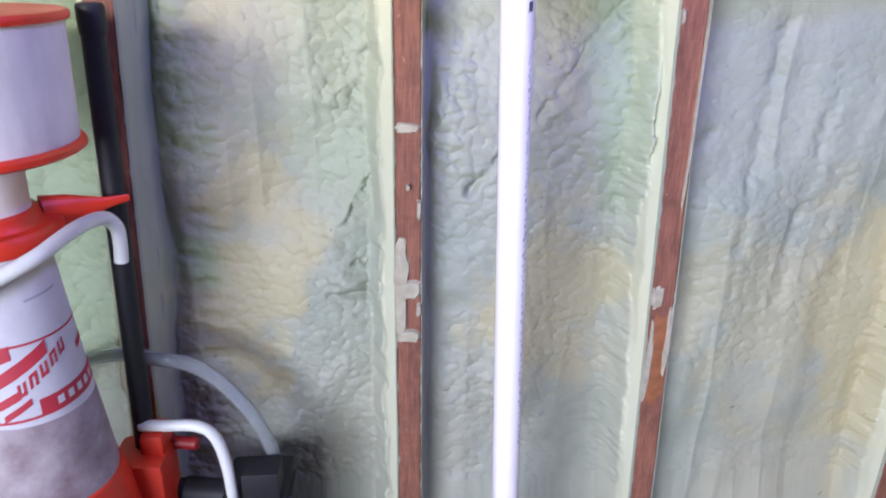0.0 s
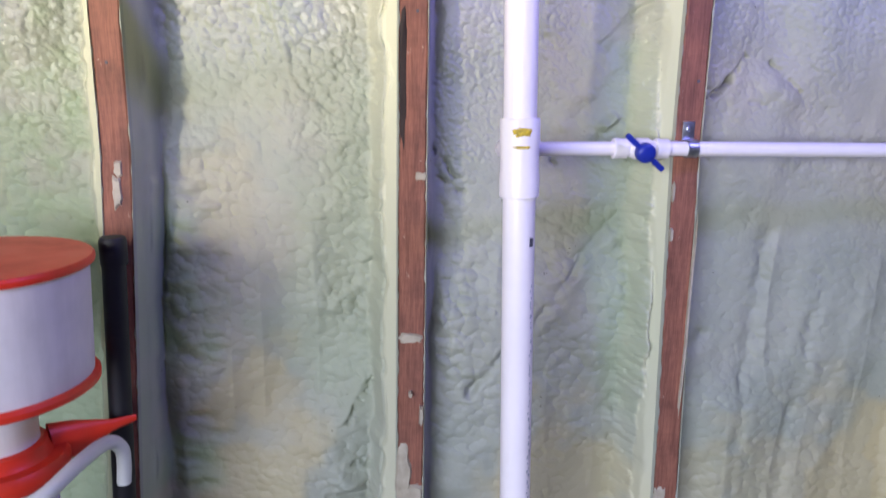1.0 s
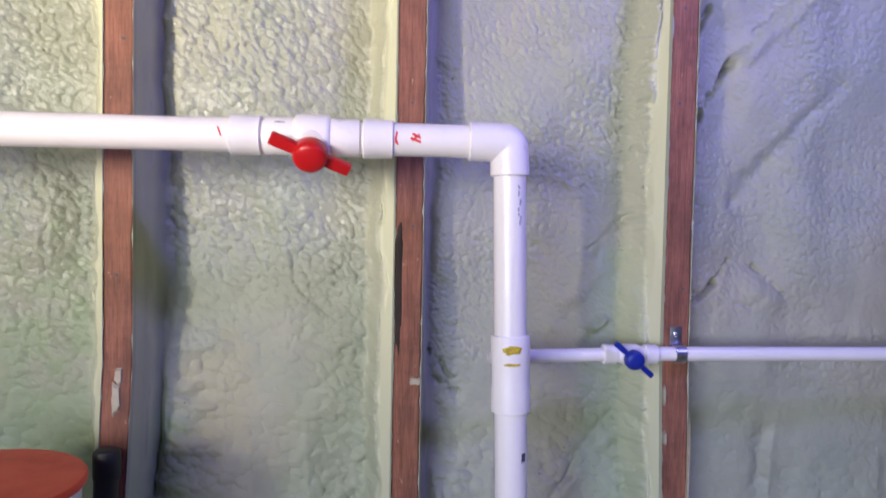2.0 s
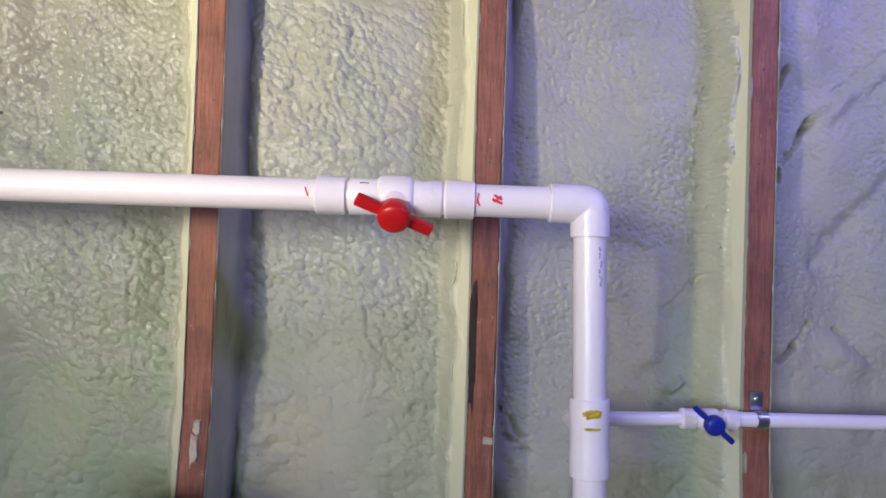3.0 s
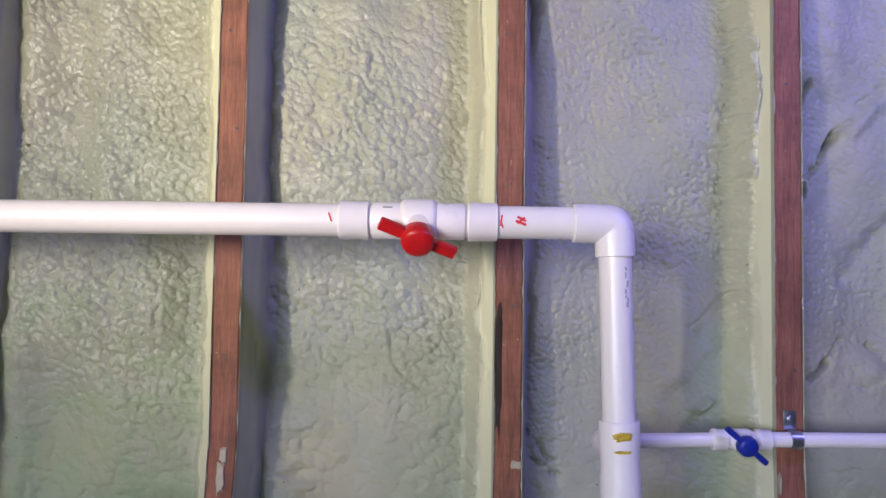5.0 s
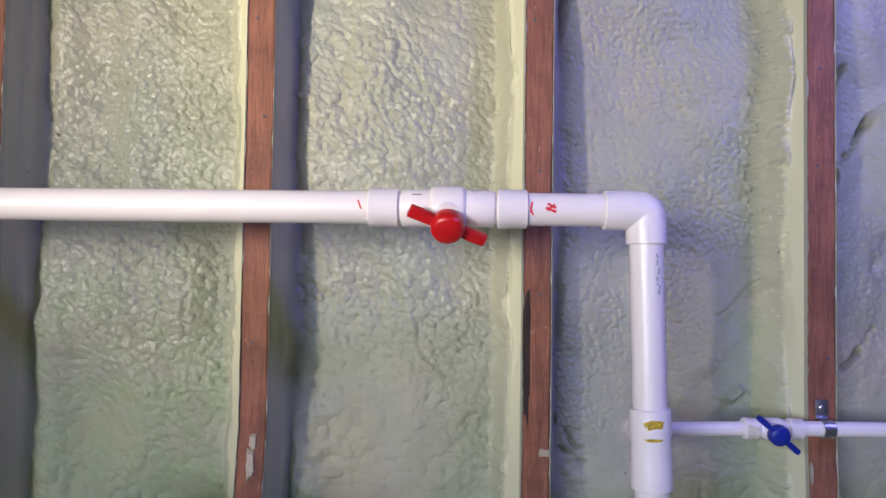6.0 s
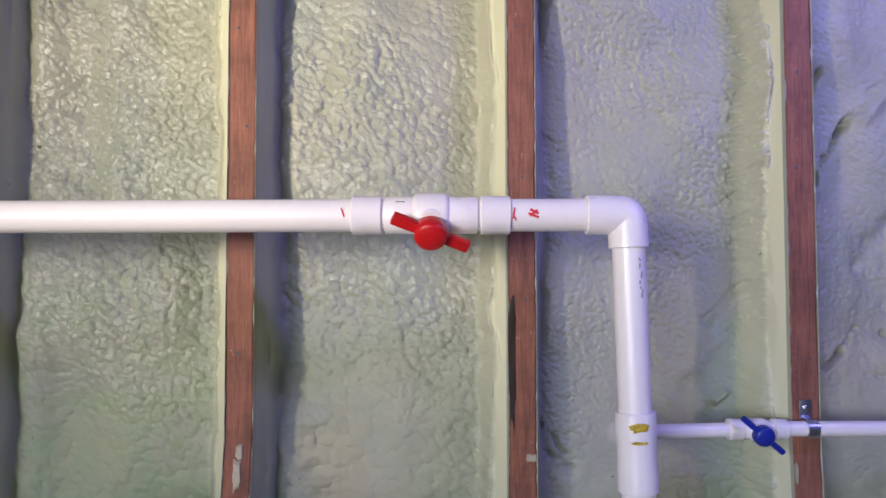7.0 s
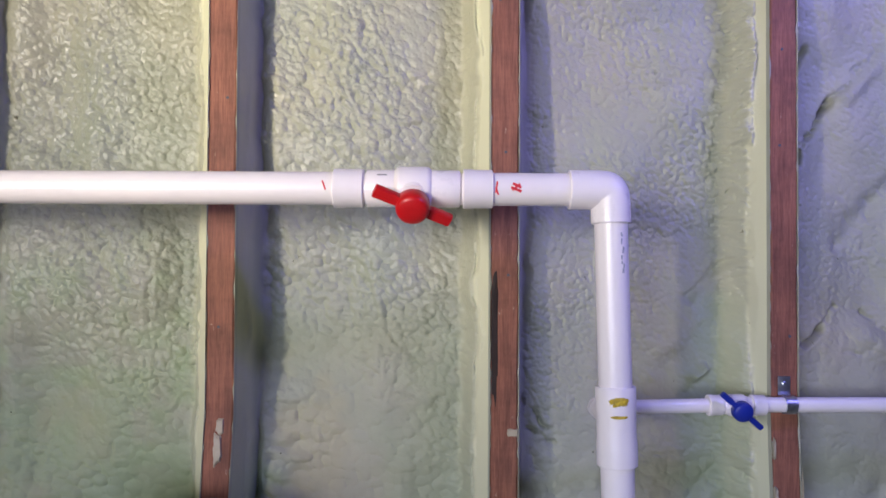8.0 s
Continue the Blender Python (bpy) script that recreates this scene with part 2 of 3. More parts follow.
def curve_points(knots, n=10):
    """Points of a smooth curve through the knots."""
    k = [Vector(p) for p in knots]
    k = [2 * k[0] - k[1], *k, 2 * k[-1] - k[-2]]
    out = []
    for a, b, c, d in zip(k, k[1:], k[2:], k[3:]):
        for i in range(n):
            t = i / n
            out.append(0.5 * (2 * b + (c - a) * t + (2 * a - 5 * b + 4 * c - d) * t * t + (3 * b - a - 3 * c + d) * t ** 3))
    return out + [k[-2]]


def between(a, b):
    """A pose at a whose z axis points to b, and the length."""
    way = Vector(b) - Vector(a)
    return Matrix.Translation(a) @ way.to_track_quat("Z", "Y").to_matrix().to_4x4(), way.length


def rod(bm, a, b, radius, steps=40, bevel=0.0):
    m, d = between(a, b)
    e = bevel or radius * 0.05
    return lathe(bm, [(radius - e, 0), (radius, e), (radius, d - e), (radius - e, d)], m, steps)


def bent_strip(bm, axis_x, axis_y, radius, z_mid, angle_mid, width, height, lean=0.0):
    """A thin printed patch on the skin of an upright cylinder."""
    cols = 6
    rows = []
    for s in (-0.5, 0.5):
        row = []
        for i in range(cols + 1):
            a = angle_mid + (i / cols - 0.5) * width / radius
            z = z_mid + s * height + lean * (i / cols - 0.5) * width
            row.append(bm.verts.new((axis_x + radius * math.cos(a), axis_y + radius * math.sin(a), z)))
        rows.append(row)
    for i in range(cols):
        bm.faces.new((rows[0][i], rows[0][i + 1], rows[1][i + 1], rows[1][i]))
    return bm


# ---- the room ----
bm = bmesh.new()
structure("floor", box(bm, LEFT - 0.1, RIGHT + 0.1, BACK - 0.1, 0.25, FLOOR - 0.1, FLOOR), CONCRETE, "grey concrete floor slab under the stud wall", "floor")
bm = bmesh.new()
structure("ceiling", box(bm, LEFT - 0.1, RIGHT + 0.1, BACK - 0.1, 0.25, CEILING, CEILING + 0.1), BOARD, "dull grey board ceiling", "ceiling")
bm = bmesh.new()
structure("wall_north", box(bm, LEFT - 0.1, RIGHT + 0.1, 0.145, 0.16, FLOOR, CEILING), SHEATHING, "wood sheathing behind the sprayed foam", "wall")
bm = bmesh.new()
structure("wall_west", box(bm, LEFT - 0.1, LEFT, BACK, 0.145, FLOOR, CEILING), BOARD, "plain unpainted board side wall", "wall")
bm = bmesh.new()
structure("wall_east", box(bm, RIGHT, RIGHT + 0.1, BACK, 0.145, FLOOR, CEILING), BOARD, "plain unpainted board side wall", "wall")
bm = bmesh.new()
wx0, wx1, wz0, wz1 = FILL_OPENING
box(bm, LEFT, wx0, BACK - 0.1, BACK, FLOOR, CEILING)
box(bm, wx1, RIGHT, BACK - 0.1, BACK, FLOOR, CEILING)
box(bm, wx0, wx1, BACK - 0.1, BACK, FLOOR, wz0)
box(bm, wx0, wx1, BACK - 0.1, BACK, wz1, CEILING)
structure("wall_south", bm, BOARD, "plain unpainted board rear wall with an opening for the added fill light", "wall")

lamp = thing("batten_lamp", BATTEN, "white batten lamp with a cool tube hung on two cords", "lamp")
part("housing", box(bmesh.new(), BATTEN.x - 0.20, BATTEN.x + 0.20, BATTEN.y - 0.05, BATTEN.y + 0.05, BATTEN.z - 0.05, BATTEN.z, 0.006), LAMP_WHITE, lamp)
for s in (-0.15, 0.15):
    part("cord", rod(bmesh.new(), BATTEN + Vector((s, 0, -0.002)), (BATTEN.x + s, BATTEN.y, CEILING), 0.003, 10), BLACK, lamp)
work = thing("work_lamp", (WORK.x, WORK.y, FLOOR), "black upright strip work lamp on a floor stand", "lamp")
away = (WORK - WORK_AIM).normalized()
part("head", box(bmesh.new(), -0.08, 0.08, -0.33, 0.33, 0.012, 0.06, 0.006, look(WORK, WORK_AIM)), BLACK, work)
part("pole", rod(bmesh.new(), WORK + away * 0.06, (WORK.x + away.x * 0.06, WORK.y + away.y * 0.06, FLOOR + 0.02), 0.012, 20), BLACK, work)
part("foot", lathe(bmesh.new(), [(0.15, FLOOR), (0.15, FLOOR + 0.012), (0.03, FLOOR + 0.03)], Matrix.Translation((WORK.x + away.x * 0.06, WORK.y + away.y * 0.06, 0))), BLACK, work)


# ---- sprayed foam between the studs ----
STUDS = [-1.218, -0.812, -0.408, 0.002, 0.409, 0.926]
HALF = 0.0202
# how far each stud bows sideways below 1.35 m, in metres a metre
BOW = {-0.408: -0.050, 0.409: 0.030}


def bow(sx, z):
    return BOW.get(sx, 0.0) * np.maximum(0.0, 1.35 - z)


rng = np.random.default_rng(7)
LATTICE = rng.random((256, 256))
JITTER = rng.random((256, 256, 2))


def value_noise(x, z, scale, seed=0):
    x, z = x / scale + 37.7 * seed + 400, z / scale + 91.3 * seed + 400
    i, j = np.floor(x).astype(int), np.floor(z).astype(int)
    fx, fz = x - i, z - j
    fx, fz = fx * fx * fx * (fx * (fx * 6 - 15) + 10), fz * fz * fz * (fz * (fz * 6 - 15) + 10)
    g = lambda a, b: LATTICE[a % 256, b % 256]
    return (g(i, j) * (1 - fx) + g(i + 1, j) * fx) * (1 - fz) + (g(i, j + 1) * (1 - fx) + g(i + 1, j + 1) * fx) * fz - 0.5


def pebbles(x, z, scale, seed=0):
    """Round beads of many sizes, crowded together."""
    x, z = x / scale + 29.3 * seed + 400, z / scale + 71.7 * seed + 400
    i, j = np.floor(x).astype(int), np.floor(z).astype(int)
    high = np.zeros(x.shape)
    for a in (-1, 0, 1):
        for b in (-1, 0, 1):
            p = JITTER[(i + a) % 256, (j + b) % 256]
            size = LATTICE[(i + a + 91) % 256, (j + b + 37) % 256]
            r = 0.50 + 0.48 * size
            d = ((i + a + p[..., 0] - x) ** 2 + (j + b + p[..., 1] - z) ** 2) / (r * r)
            high = np.maximum(high, (0.35 + 0.65 * size) * np.sqrt(np.clip(1 - 0.85 * d, 0, 1)))
    return high


def step(a, b, v):
    t = np.clip((v - a) / (b - a), 0, 1)
    return t * t * (3 - 2 * t)


# rough: how coarse the skin is at the bay's top and foot; creases: lines (x0, z0, x1, z1, depth, width)
BAYS = [
    dict(depth=0.080, top=1.0, foot=0.6, creases=[], wrinkle=0.2, ripple=0.5),
    dict(depth=0.078, top=1.05, foot=0.90, creases=[], wrinkle=0.2, ripple=0.5),
    dict(depth=0.082, top=1.1, foot=0.85, creases=[(-0.095, 0.90, -0.055, 0.98, 0.012, 0.005), (-0.105, 0.90, -0.065, 0.98, -0.008, 0.010), (-0.10, 0.797, -0.045, 0.790, -0.022, 0.020), (-0.13, 0.768, -0.045, 0.764, 0.016, 0.007), (-0.040, 0.80, -0.036, 0.775, 0.03, 0.005), (-0.085, 0.825, -0.045, 0.822, 0.010, 0.006), (-0.10, 0.64, -0.22, 0.50, -0.004, 0.012)], wrinkle=0.5, ripple=0.8),
    dict(depth=0.076, top=0.74, foot=0.70, creases=[(0.300, 1.513, 0.366, 1.578, 0.011, 0.007), (0.345, 1.555, 0.372, 1.585, 0.012, 0.004), (0.24, 1.40, 0.365, 1.57, -0.010, 0.018), (0.213, 1.081, 0.335, 1.252, 0.009, 0.0068), (0.226, 1.075, 0.348, 1.245, -0.008, 0.011), (0.10, 0.95, 0.19, 1.06, 0.013, 0.009), (0.035, 1.36, 0.075, 1.31, 0.014, 0.005), (0.045, 1.31, 0.085, 1.29, 0.012, 0.004), (0.302, 1.394, 0.318, 1.406, -0.02, 0.007), (0.23, 1.335, 0.232, 1.345, 0.02, 0.004)], wrinkle=0.4, ripple=0.25),
    dict(depth=0.070, top=0.70, foot=0.50, creases=[(0.452, 1.715, 0.525, 1.827, 0.028, 0.0045), (0.525, 1.827, 0.574, 1.883, 0.012, 0.004), (0.470, 1.715, 0.545, 1.827, -0.008, 0.014), (0.574, 1.883, 0.70, 2.00, 0.004, 0.004), (0.545, 1.83, 0.71, 1.99, -0.009, 0.012), (0.530, 1.60, 0.70, 1.79, 0.010, 0.014), (0.452, 1.420, 0.495, 1.466, 0.022, 0.0045), (0.495, 1.466, 0.525, 1.502, 0.010, 0.004), (0.566, 1.494, 0.619, 1.45, 0.007, 0.004), (0.529, 1.432, 0.565, 1.428, 0.005, 0.004), (0.55, 1.47, 0.60, 1.44, -0.010, 0.020), (0.448, 1.855, 0.475, 1.90, 0.03, 0.007), (0.450, 1.79, 0.462, 1.81, 0.03, 0.006), (0.485, 1.03, 0.50, 1.045, 0.01, 0.012), (0.60, 1.22, 0.57, 0.85, 0.006, 0.012), (0.70, 1.15, 0.66, 0.75, 0.006, 0.014), (0.78, 1.15, 0.74, 0.80, -0.006, 0.02)], wrinkle=0.65, ripple=0.0),
]


# coarser patches of skin: x, z, half width, half height, gain
BUMPY = [(0.30, 1.14, 0.10, 0.20, 0.9), (-0.09, 1.22, 0.08, 0.14, 1.0), (0.06, 1.18, 0.05, 0.2, 0.8), (-0.32, 1.22, 0.06, 0.2, 0.7)]
# tan painted shade from blocked blue light, stains at far right: x, z, half width, half height, strength
SHADE_STAIN = [(-0.27, 0.80, 0.12, 0.24, 0.7), (0.24, 0.77, 0.15, 0.16, 0.65), (0.66, 0.70, 0.30, 0.24, 0.45), (0.82, 0.70, 0.10, 0.24, 0.75), (0.885, 0.70, 0.05, 0.34, 0.95), (-0.70, 1.26, 0.12, 0.13, 0.5), (-0.29, 1.27, 0.06, 0.10, 0.35)]

# greener, darker patches of foam, likewise
GREEN = [(-0.60, 1.05, 0.27, 0.48, 0.75), (0.34, 1.28, 0.08, 0.28, 0.5), (-0.10, 1.15, 0.12, 0.3, 0.25)]


def foam_bay(index, stud_a, stud_b, depth, top, foot, creases, wrinkle, ripple):
    x0, x1 = stud_a + HALF, stud_b - HALF
    fine = -0.83 < x0 < 0.9
    cell = 0.0015 if fine else 0.008
    nx = int((x1 - x0) / cell) + 1
    heights = np.concatenate([np.linspace(FLOOR, 0.36, 6), np.arange(0.362, 2.10, cell), np.linspace(2.105, CEILING, 60)])
    nz = len(heights)
    ts, zs = np.meshgrid(np.linspace(0, 1, nx), heights)
    xs = (x0 + bow(stud_a, zs)) * (1 - ts) + (x1 + bow(stud_b, zs)) * ts
    u, v = (x1 - x0) * ts, (x1 - x0) * (1 - ts)
    wob = value_noise(xs, zs, 0.06, 3 + index) * 0.014 + value_noise(xs, zs, 0.02, 5 + index) * 0.008
    # smooth films that climb both studs, a ragged crease, then the swollen middle
    shelf = 1.0 if index < 3 else 0.15
    left = shelf * (0.42 * step(0.0, 0.006, u) + 0.12 * step(0.006, 0.011, u) + 0.50 * step(0.010, 0.020, u + 0.4 * wob)) + (1 - shelf) * 1.04 * step(0.0, 0.009, u) - 0.04 * step(0.022, 0.045, u + wob)
    notch = np.exp(-(((v + 0.6 * wob - (0.020 if index < 3 else 0.0150)) / 0.0022) ** 2)) * np.clip(0.45 + 1.3 * value_noise(xs, zs, 0.03, 61 + index), 0, 1)
    right = (0.024 * np.clip(v / 0.018, 0, 1) + (0.010 if index < 3 else 0.003) * notch) / depth + (1 - 0.024 / depth) * step(*((0.015, 0.042) if index < 3 else (0.012, 0.048)), v + 0.6 * wob)
    y = 0.004 + (depth - 0.004) * left * right
    inner = step(0.012, 0.030, u + wob) * (step(0.013, 0.026, v + wob) if index < 3 else step(0.012, 0.019, v + 0.3 * wob))
    # slow swell of the skin
    y -= inner * (0.030 * value_noise(xs, zs, 0.16, 11 + index) + 0.018 * value_noise(xs, zs * 0.35, 0.07, 13 + index))
    grade = step(1.12, 1.54, zs + 0.25 * value_noise(xs, zs, 0.3, 17))
    sheen = step(1.38, 1.62, zs + 0.25 * value_noise(xs, zs, 0.3, 17))
    rough = foot + (top - foot) * grade
    for px, pz, rx, rz, gain in BUMPY:
        rough = rough * (1 + gain * step(1.2, 0.5, np.hypot((xs - px) / rx, (zs - pz) / rz) + 0.8 * value_noise(xs, zs, 0.07, 75)))
    wx = xs + 0.004 * value_noise(xs, zs, 0.03, 41) + 0.15 * zs
    wz = zs + 0.004 * value_noise(xs, zs, 0.03, 43)
    # beads drawn out along the sweep of the gun
    along, across = 0.80 * wx - 0.60 * wz, 0.60 * wx + 0.80 * wz
    bead = 1.0 if index < 3 else 0.66
    coarse = pebbles(along * 0.92, across, 0.0080 * bead, 1 + index) * 0.0054 + pebbles(along, across, 0.0150, 6 + index) * 0.0022 + value_noise(along * 0.5, across, 0.024, 2 + index) * 0.0050
    soft = pebbles(wx * 0.85, wz, 0.0100, 4 + index) * 0.0046 + value_noise(wx, wz, 0.030, 47) * 0.0050 + value_noise(wx * 0.8, wz, 0.0120, 49) * 0.0020
    patch = 0.55 + 1.1 * np.clip(value_noise(xs, zs, 0.10, 21 + index) + 0.30, 0, 0.65)
    y -= inner * rough * patch * (1 + (2.2 if index > 2 else 0.4) * step(0.065, 0.030, v)) * (coarse * grade + soft * (1 - 0.8 * grade))
    # hanging folds and sideways ripples
    y += inner * wrinkle * (1 - grade) * 0.014 * np.abs(value_noise(xs + 0.03 * value_noise(xs, zs, 0.2, 8), zs * 0.16, 0.045, 23 + index))
    side = step(0.14, 0.06, u) * step(0.02, 0.05, u)
    y -= side * ripple * (1.0 - 0.6 * grade) * 0.012 * (value_noise(xs * 0.45 + 0.3 * zs, zs + 0.01 * value_noise(xs, zs, 0.03, 9), 0.019, 27 + index) + 0.5)
    torn = np.clip(0.60 + 1.9 * value_noise(xs, zs, 0.016, 33) + 0.8 * value_noise(xs, zs, 0.006, 35), 0, 1.5)
    worn = 0.7 + 0.9 * value_noise(xs, zs, 0.03, 33)
    for cx0, cz0, cx1, cz1, deep, wide in creases:
        wx = xs + 0.012 * value_noise(xs, zs, 0.03, 31) + 0.006 * value_noise(xs, zs, 0.010, 37)
        dx, dz = cx1 - cx0, cz1 - cz0
        t = np.clip(((wx - cx0) * dx + (zs - cz0) * dz) / (dx * dx + dz * dz), 0, 1)
        away = np.hypot(wx - cx0 - t * dx, zs - cz0 - t * dz)
        y += deep * np.exp(-((away / wide) ** 2)) * inner * (torn if wide < 0.0065 and deep > 0 else worn)
    y = np.clip(y, 0.003, 0.14)
    me = bpy.data.meshes.new("spray_foam")
    co = np.stack([xs, y, zs], -1).reshape(-1, 3)
    idx = np.arange(nx * nz).reshape(nz, nx)
    quads = np.stack([idx[:-1, :-1], idx[:-1, 1:], idx[1:, 1:], idx[1:, :-1]], -1).reshape(-1, 4)
    me.vertices.add(len(co))
    me.vertices.foreach_set("co", co.ravel())
    me.loops.add(quads.size)
    me.loops.foreach_set("vertex_index", quads.ravel())
    me.polygons.add(len(quads))
    me.polygons.foreach_set("loop_start", np.arange(0, quads.size, 4))
    me.polygons.foreach_set("use_smooth", np.ones(len(quads), bool))
    me.update(calc_edges=True)
    me.validate()
    # painted tan shade with stains, greener foam beside the studs, and where the skin is gritty
    shade_stain = np.zeros_like(xs)
    for px, pz, rx, rz, deep in SHADE_STAIN:
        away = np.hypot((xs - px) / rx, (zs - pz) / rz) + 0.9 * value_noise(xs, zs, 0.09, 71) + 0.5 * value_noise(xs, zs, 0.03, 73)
        shade_stain = np.maximum(shade_stain, deep * step(1.15, 0.55, away))
    green_tint = np.zeros_like(xs)
    for px, pz, rx, rz, deep in GREEN:
        away = np.hypot((xs - px) / rx, (zs - pz) / rz) + 0.8 * value_noise(xs, zs, 0.12, 77) + 0.4 * value_noise(xs, zs, 0.03, 79)
        green_tint = np.maximum(green_tint, deep * step(1.2, 0.5, away))
    # the wider pale strip paints in lamplight, stronger towards the top
    for name, values in (("shade_stain", shade_stain), ("green", green_tint), ("lit_film", np.maximum((0.18 + 0.30 * grade) * step(0.050, 0.034, v + 0.6 * wob) + 0.50 * step(0.0215, 0.0175, v + 0.5 * wob), 0.25 * step(0.016, 0.012, u + 0.4 * wob))), ("coarse", 0.15 + inner * sheen * np.minimum(rough * patch, 1.4) * (1.0 if index < 3 else 0.6))):
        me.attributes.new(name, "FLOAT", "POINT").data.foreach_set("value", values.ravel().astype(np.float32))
    me.materials.append(FOAM)
    ob = new("spray_foam", me)
    return tagged(ob, "pale cream-green sprayed foam insulation with lumpy skin", "insulation", "foam bays", "structure")


for index, (a, b, bay) in enumerate(zip(STUDS, STUDS[1:], BAYS)):
    foam_bay(index, a, b, **bay)


# ---- studs ----
def ragged_board(stud, y0, y1, z0, z1, seed):
    """A sawn board with slightly wavering, rounded edges."""
    bm = bmesh.new()
    x0, x1 = stud - HALF, stud + HALF
    n = 60
    rings = []
    for k in range(n + 1):
        z = z0 + (z1 - z0) * k / n
        w = lambda s: 0.0016 * noise.noise((seed * 7.3 + s, z * 9, 0)) + 0.0007 * noise.noise((seed * 3.1 + s, z * 45, 2))
        e = 0.0026
        x0b, x1b = x0 + float(bow(stud, z)), x1 + float(bow(stud, z))
        prof = [(x0b + w(1), y1), (x0b + w(1), y0 + e), (x0b + e + w(1), y0 + w(4)), (x1b - e + w(2), y0 + w(4)), (x1b + w(2), y0 + e), (x1b + w(2), y1)]
        rings.append([bm.verts.new((x, y, z)) for x, y in prof])
    for a, b in zip(rings, rings[1:]):
        for i in range(6):
            bm.faces.new((a[i], a[(i + 1) % 6], b[(i + 1) % 6], b[i]))
    bm.faces.new(rings[0][::-1])
    bm.faces.new(rings[-1])
    return bm


def smear(bm, x0, x1, z, height, seed, y=-0.0045):
    """A dried lick of foam across a stud's face, with a ragged rim."""
    n = 26
    cx, rx, rz = (x0 + x1) / 2, (x1 - x0) / 2, height / 2
    rim, mid = [], []
    for k in range(n):
        a = 2 * math.pi * k / n
        r = 1 + 0.40 * noise.noise((seed * 5.7 + 1.6 * math.cos(a), 1.6 * math.sin(a), seed)) + 0.22 * noise.noise((seed * 2.3 + 5 * math.cos(a), 5 * math.sin(a), seed))
        c, s = math.cos(a), math.sin(a)
        c, s = math.copysign(abs(c) ** 0.55, c), math.copysign(abs(s) ** 0.7, s)
        rim.append(bm.verts.new((min(max(cx + r * rx * c, x0 - 0.001), x1 + 0.001), 0.0005, z + r * rz * s)))
        mid.append(bm.verts.new((cx + 0.8 * r * rx * c, y, z + 0.75 * r * rz * s)))
    for k in range(n):
        bm.faces.new((rim[k], rim[(k + 1) % n], mid[(k + 1) % n], mid[k]))
    bm.faces.new(mid)
    bmesh.ops.recalc_face_normals(bm, faces=bm.faces)
    return bm


# licks of foam on each stud: x from and to, relative to the stud, height on the wall, and length
SMEARS = {
    -0.408: [(-0.004, 0.008, 1.33, 0.022), (-0.006, 0.007, 1.297, 0.05), (-0.004, 0.004, 1.22, 0.012)],
    0.002: [(0.003, 0.019, 1.322, 0.014), (-0.0195, 0.0195, 1.075, 0.017), (-0.0235, 0.002, 0.846, 0.100), (-0.0225, 0.0205, 0.811, 0.034), (-0.0235, -0.004, 0.768, 0.100),
          (-0.0215, 0.0205, 0.727, 0.024), (0.012, 0.0195, 0.775, 0.024), (0.013, 0.019, 0.95, 0.035), (-0.004, 0.002, 0.985, 0.010)],
    0.409: [(-0.0195, 0.0, 0.790, 0.045), (0.009, 0.0195, 0.70, 0.12), (-0.0195, -0.010, 0.66, 0.14), (0.0155, 0.0195, 1.10, 0.30), (-0.0195, -0.016, 1.30, 0.03), (-0.0195, -0.015, 1.235, 0.02)],
}
RUST = mottled("rust_brown", (0.21, 0.070, 0.030), (0.36, 0.13, 0.052), 40, 0.75)
SCORCH = plastic("scorched_wood", (0.035, 0.022, 0.02), 0.8, 0.15)
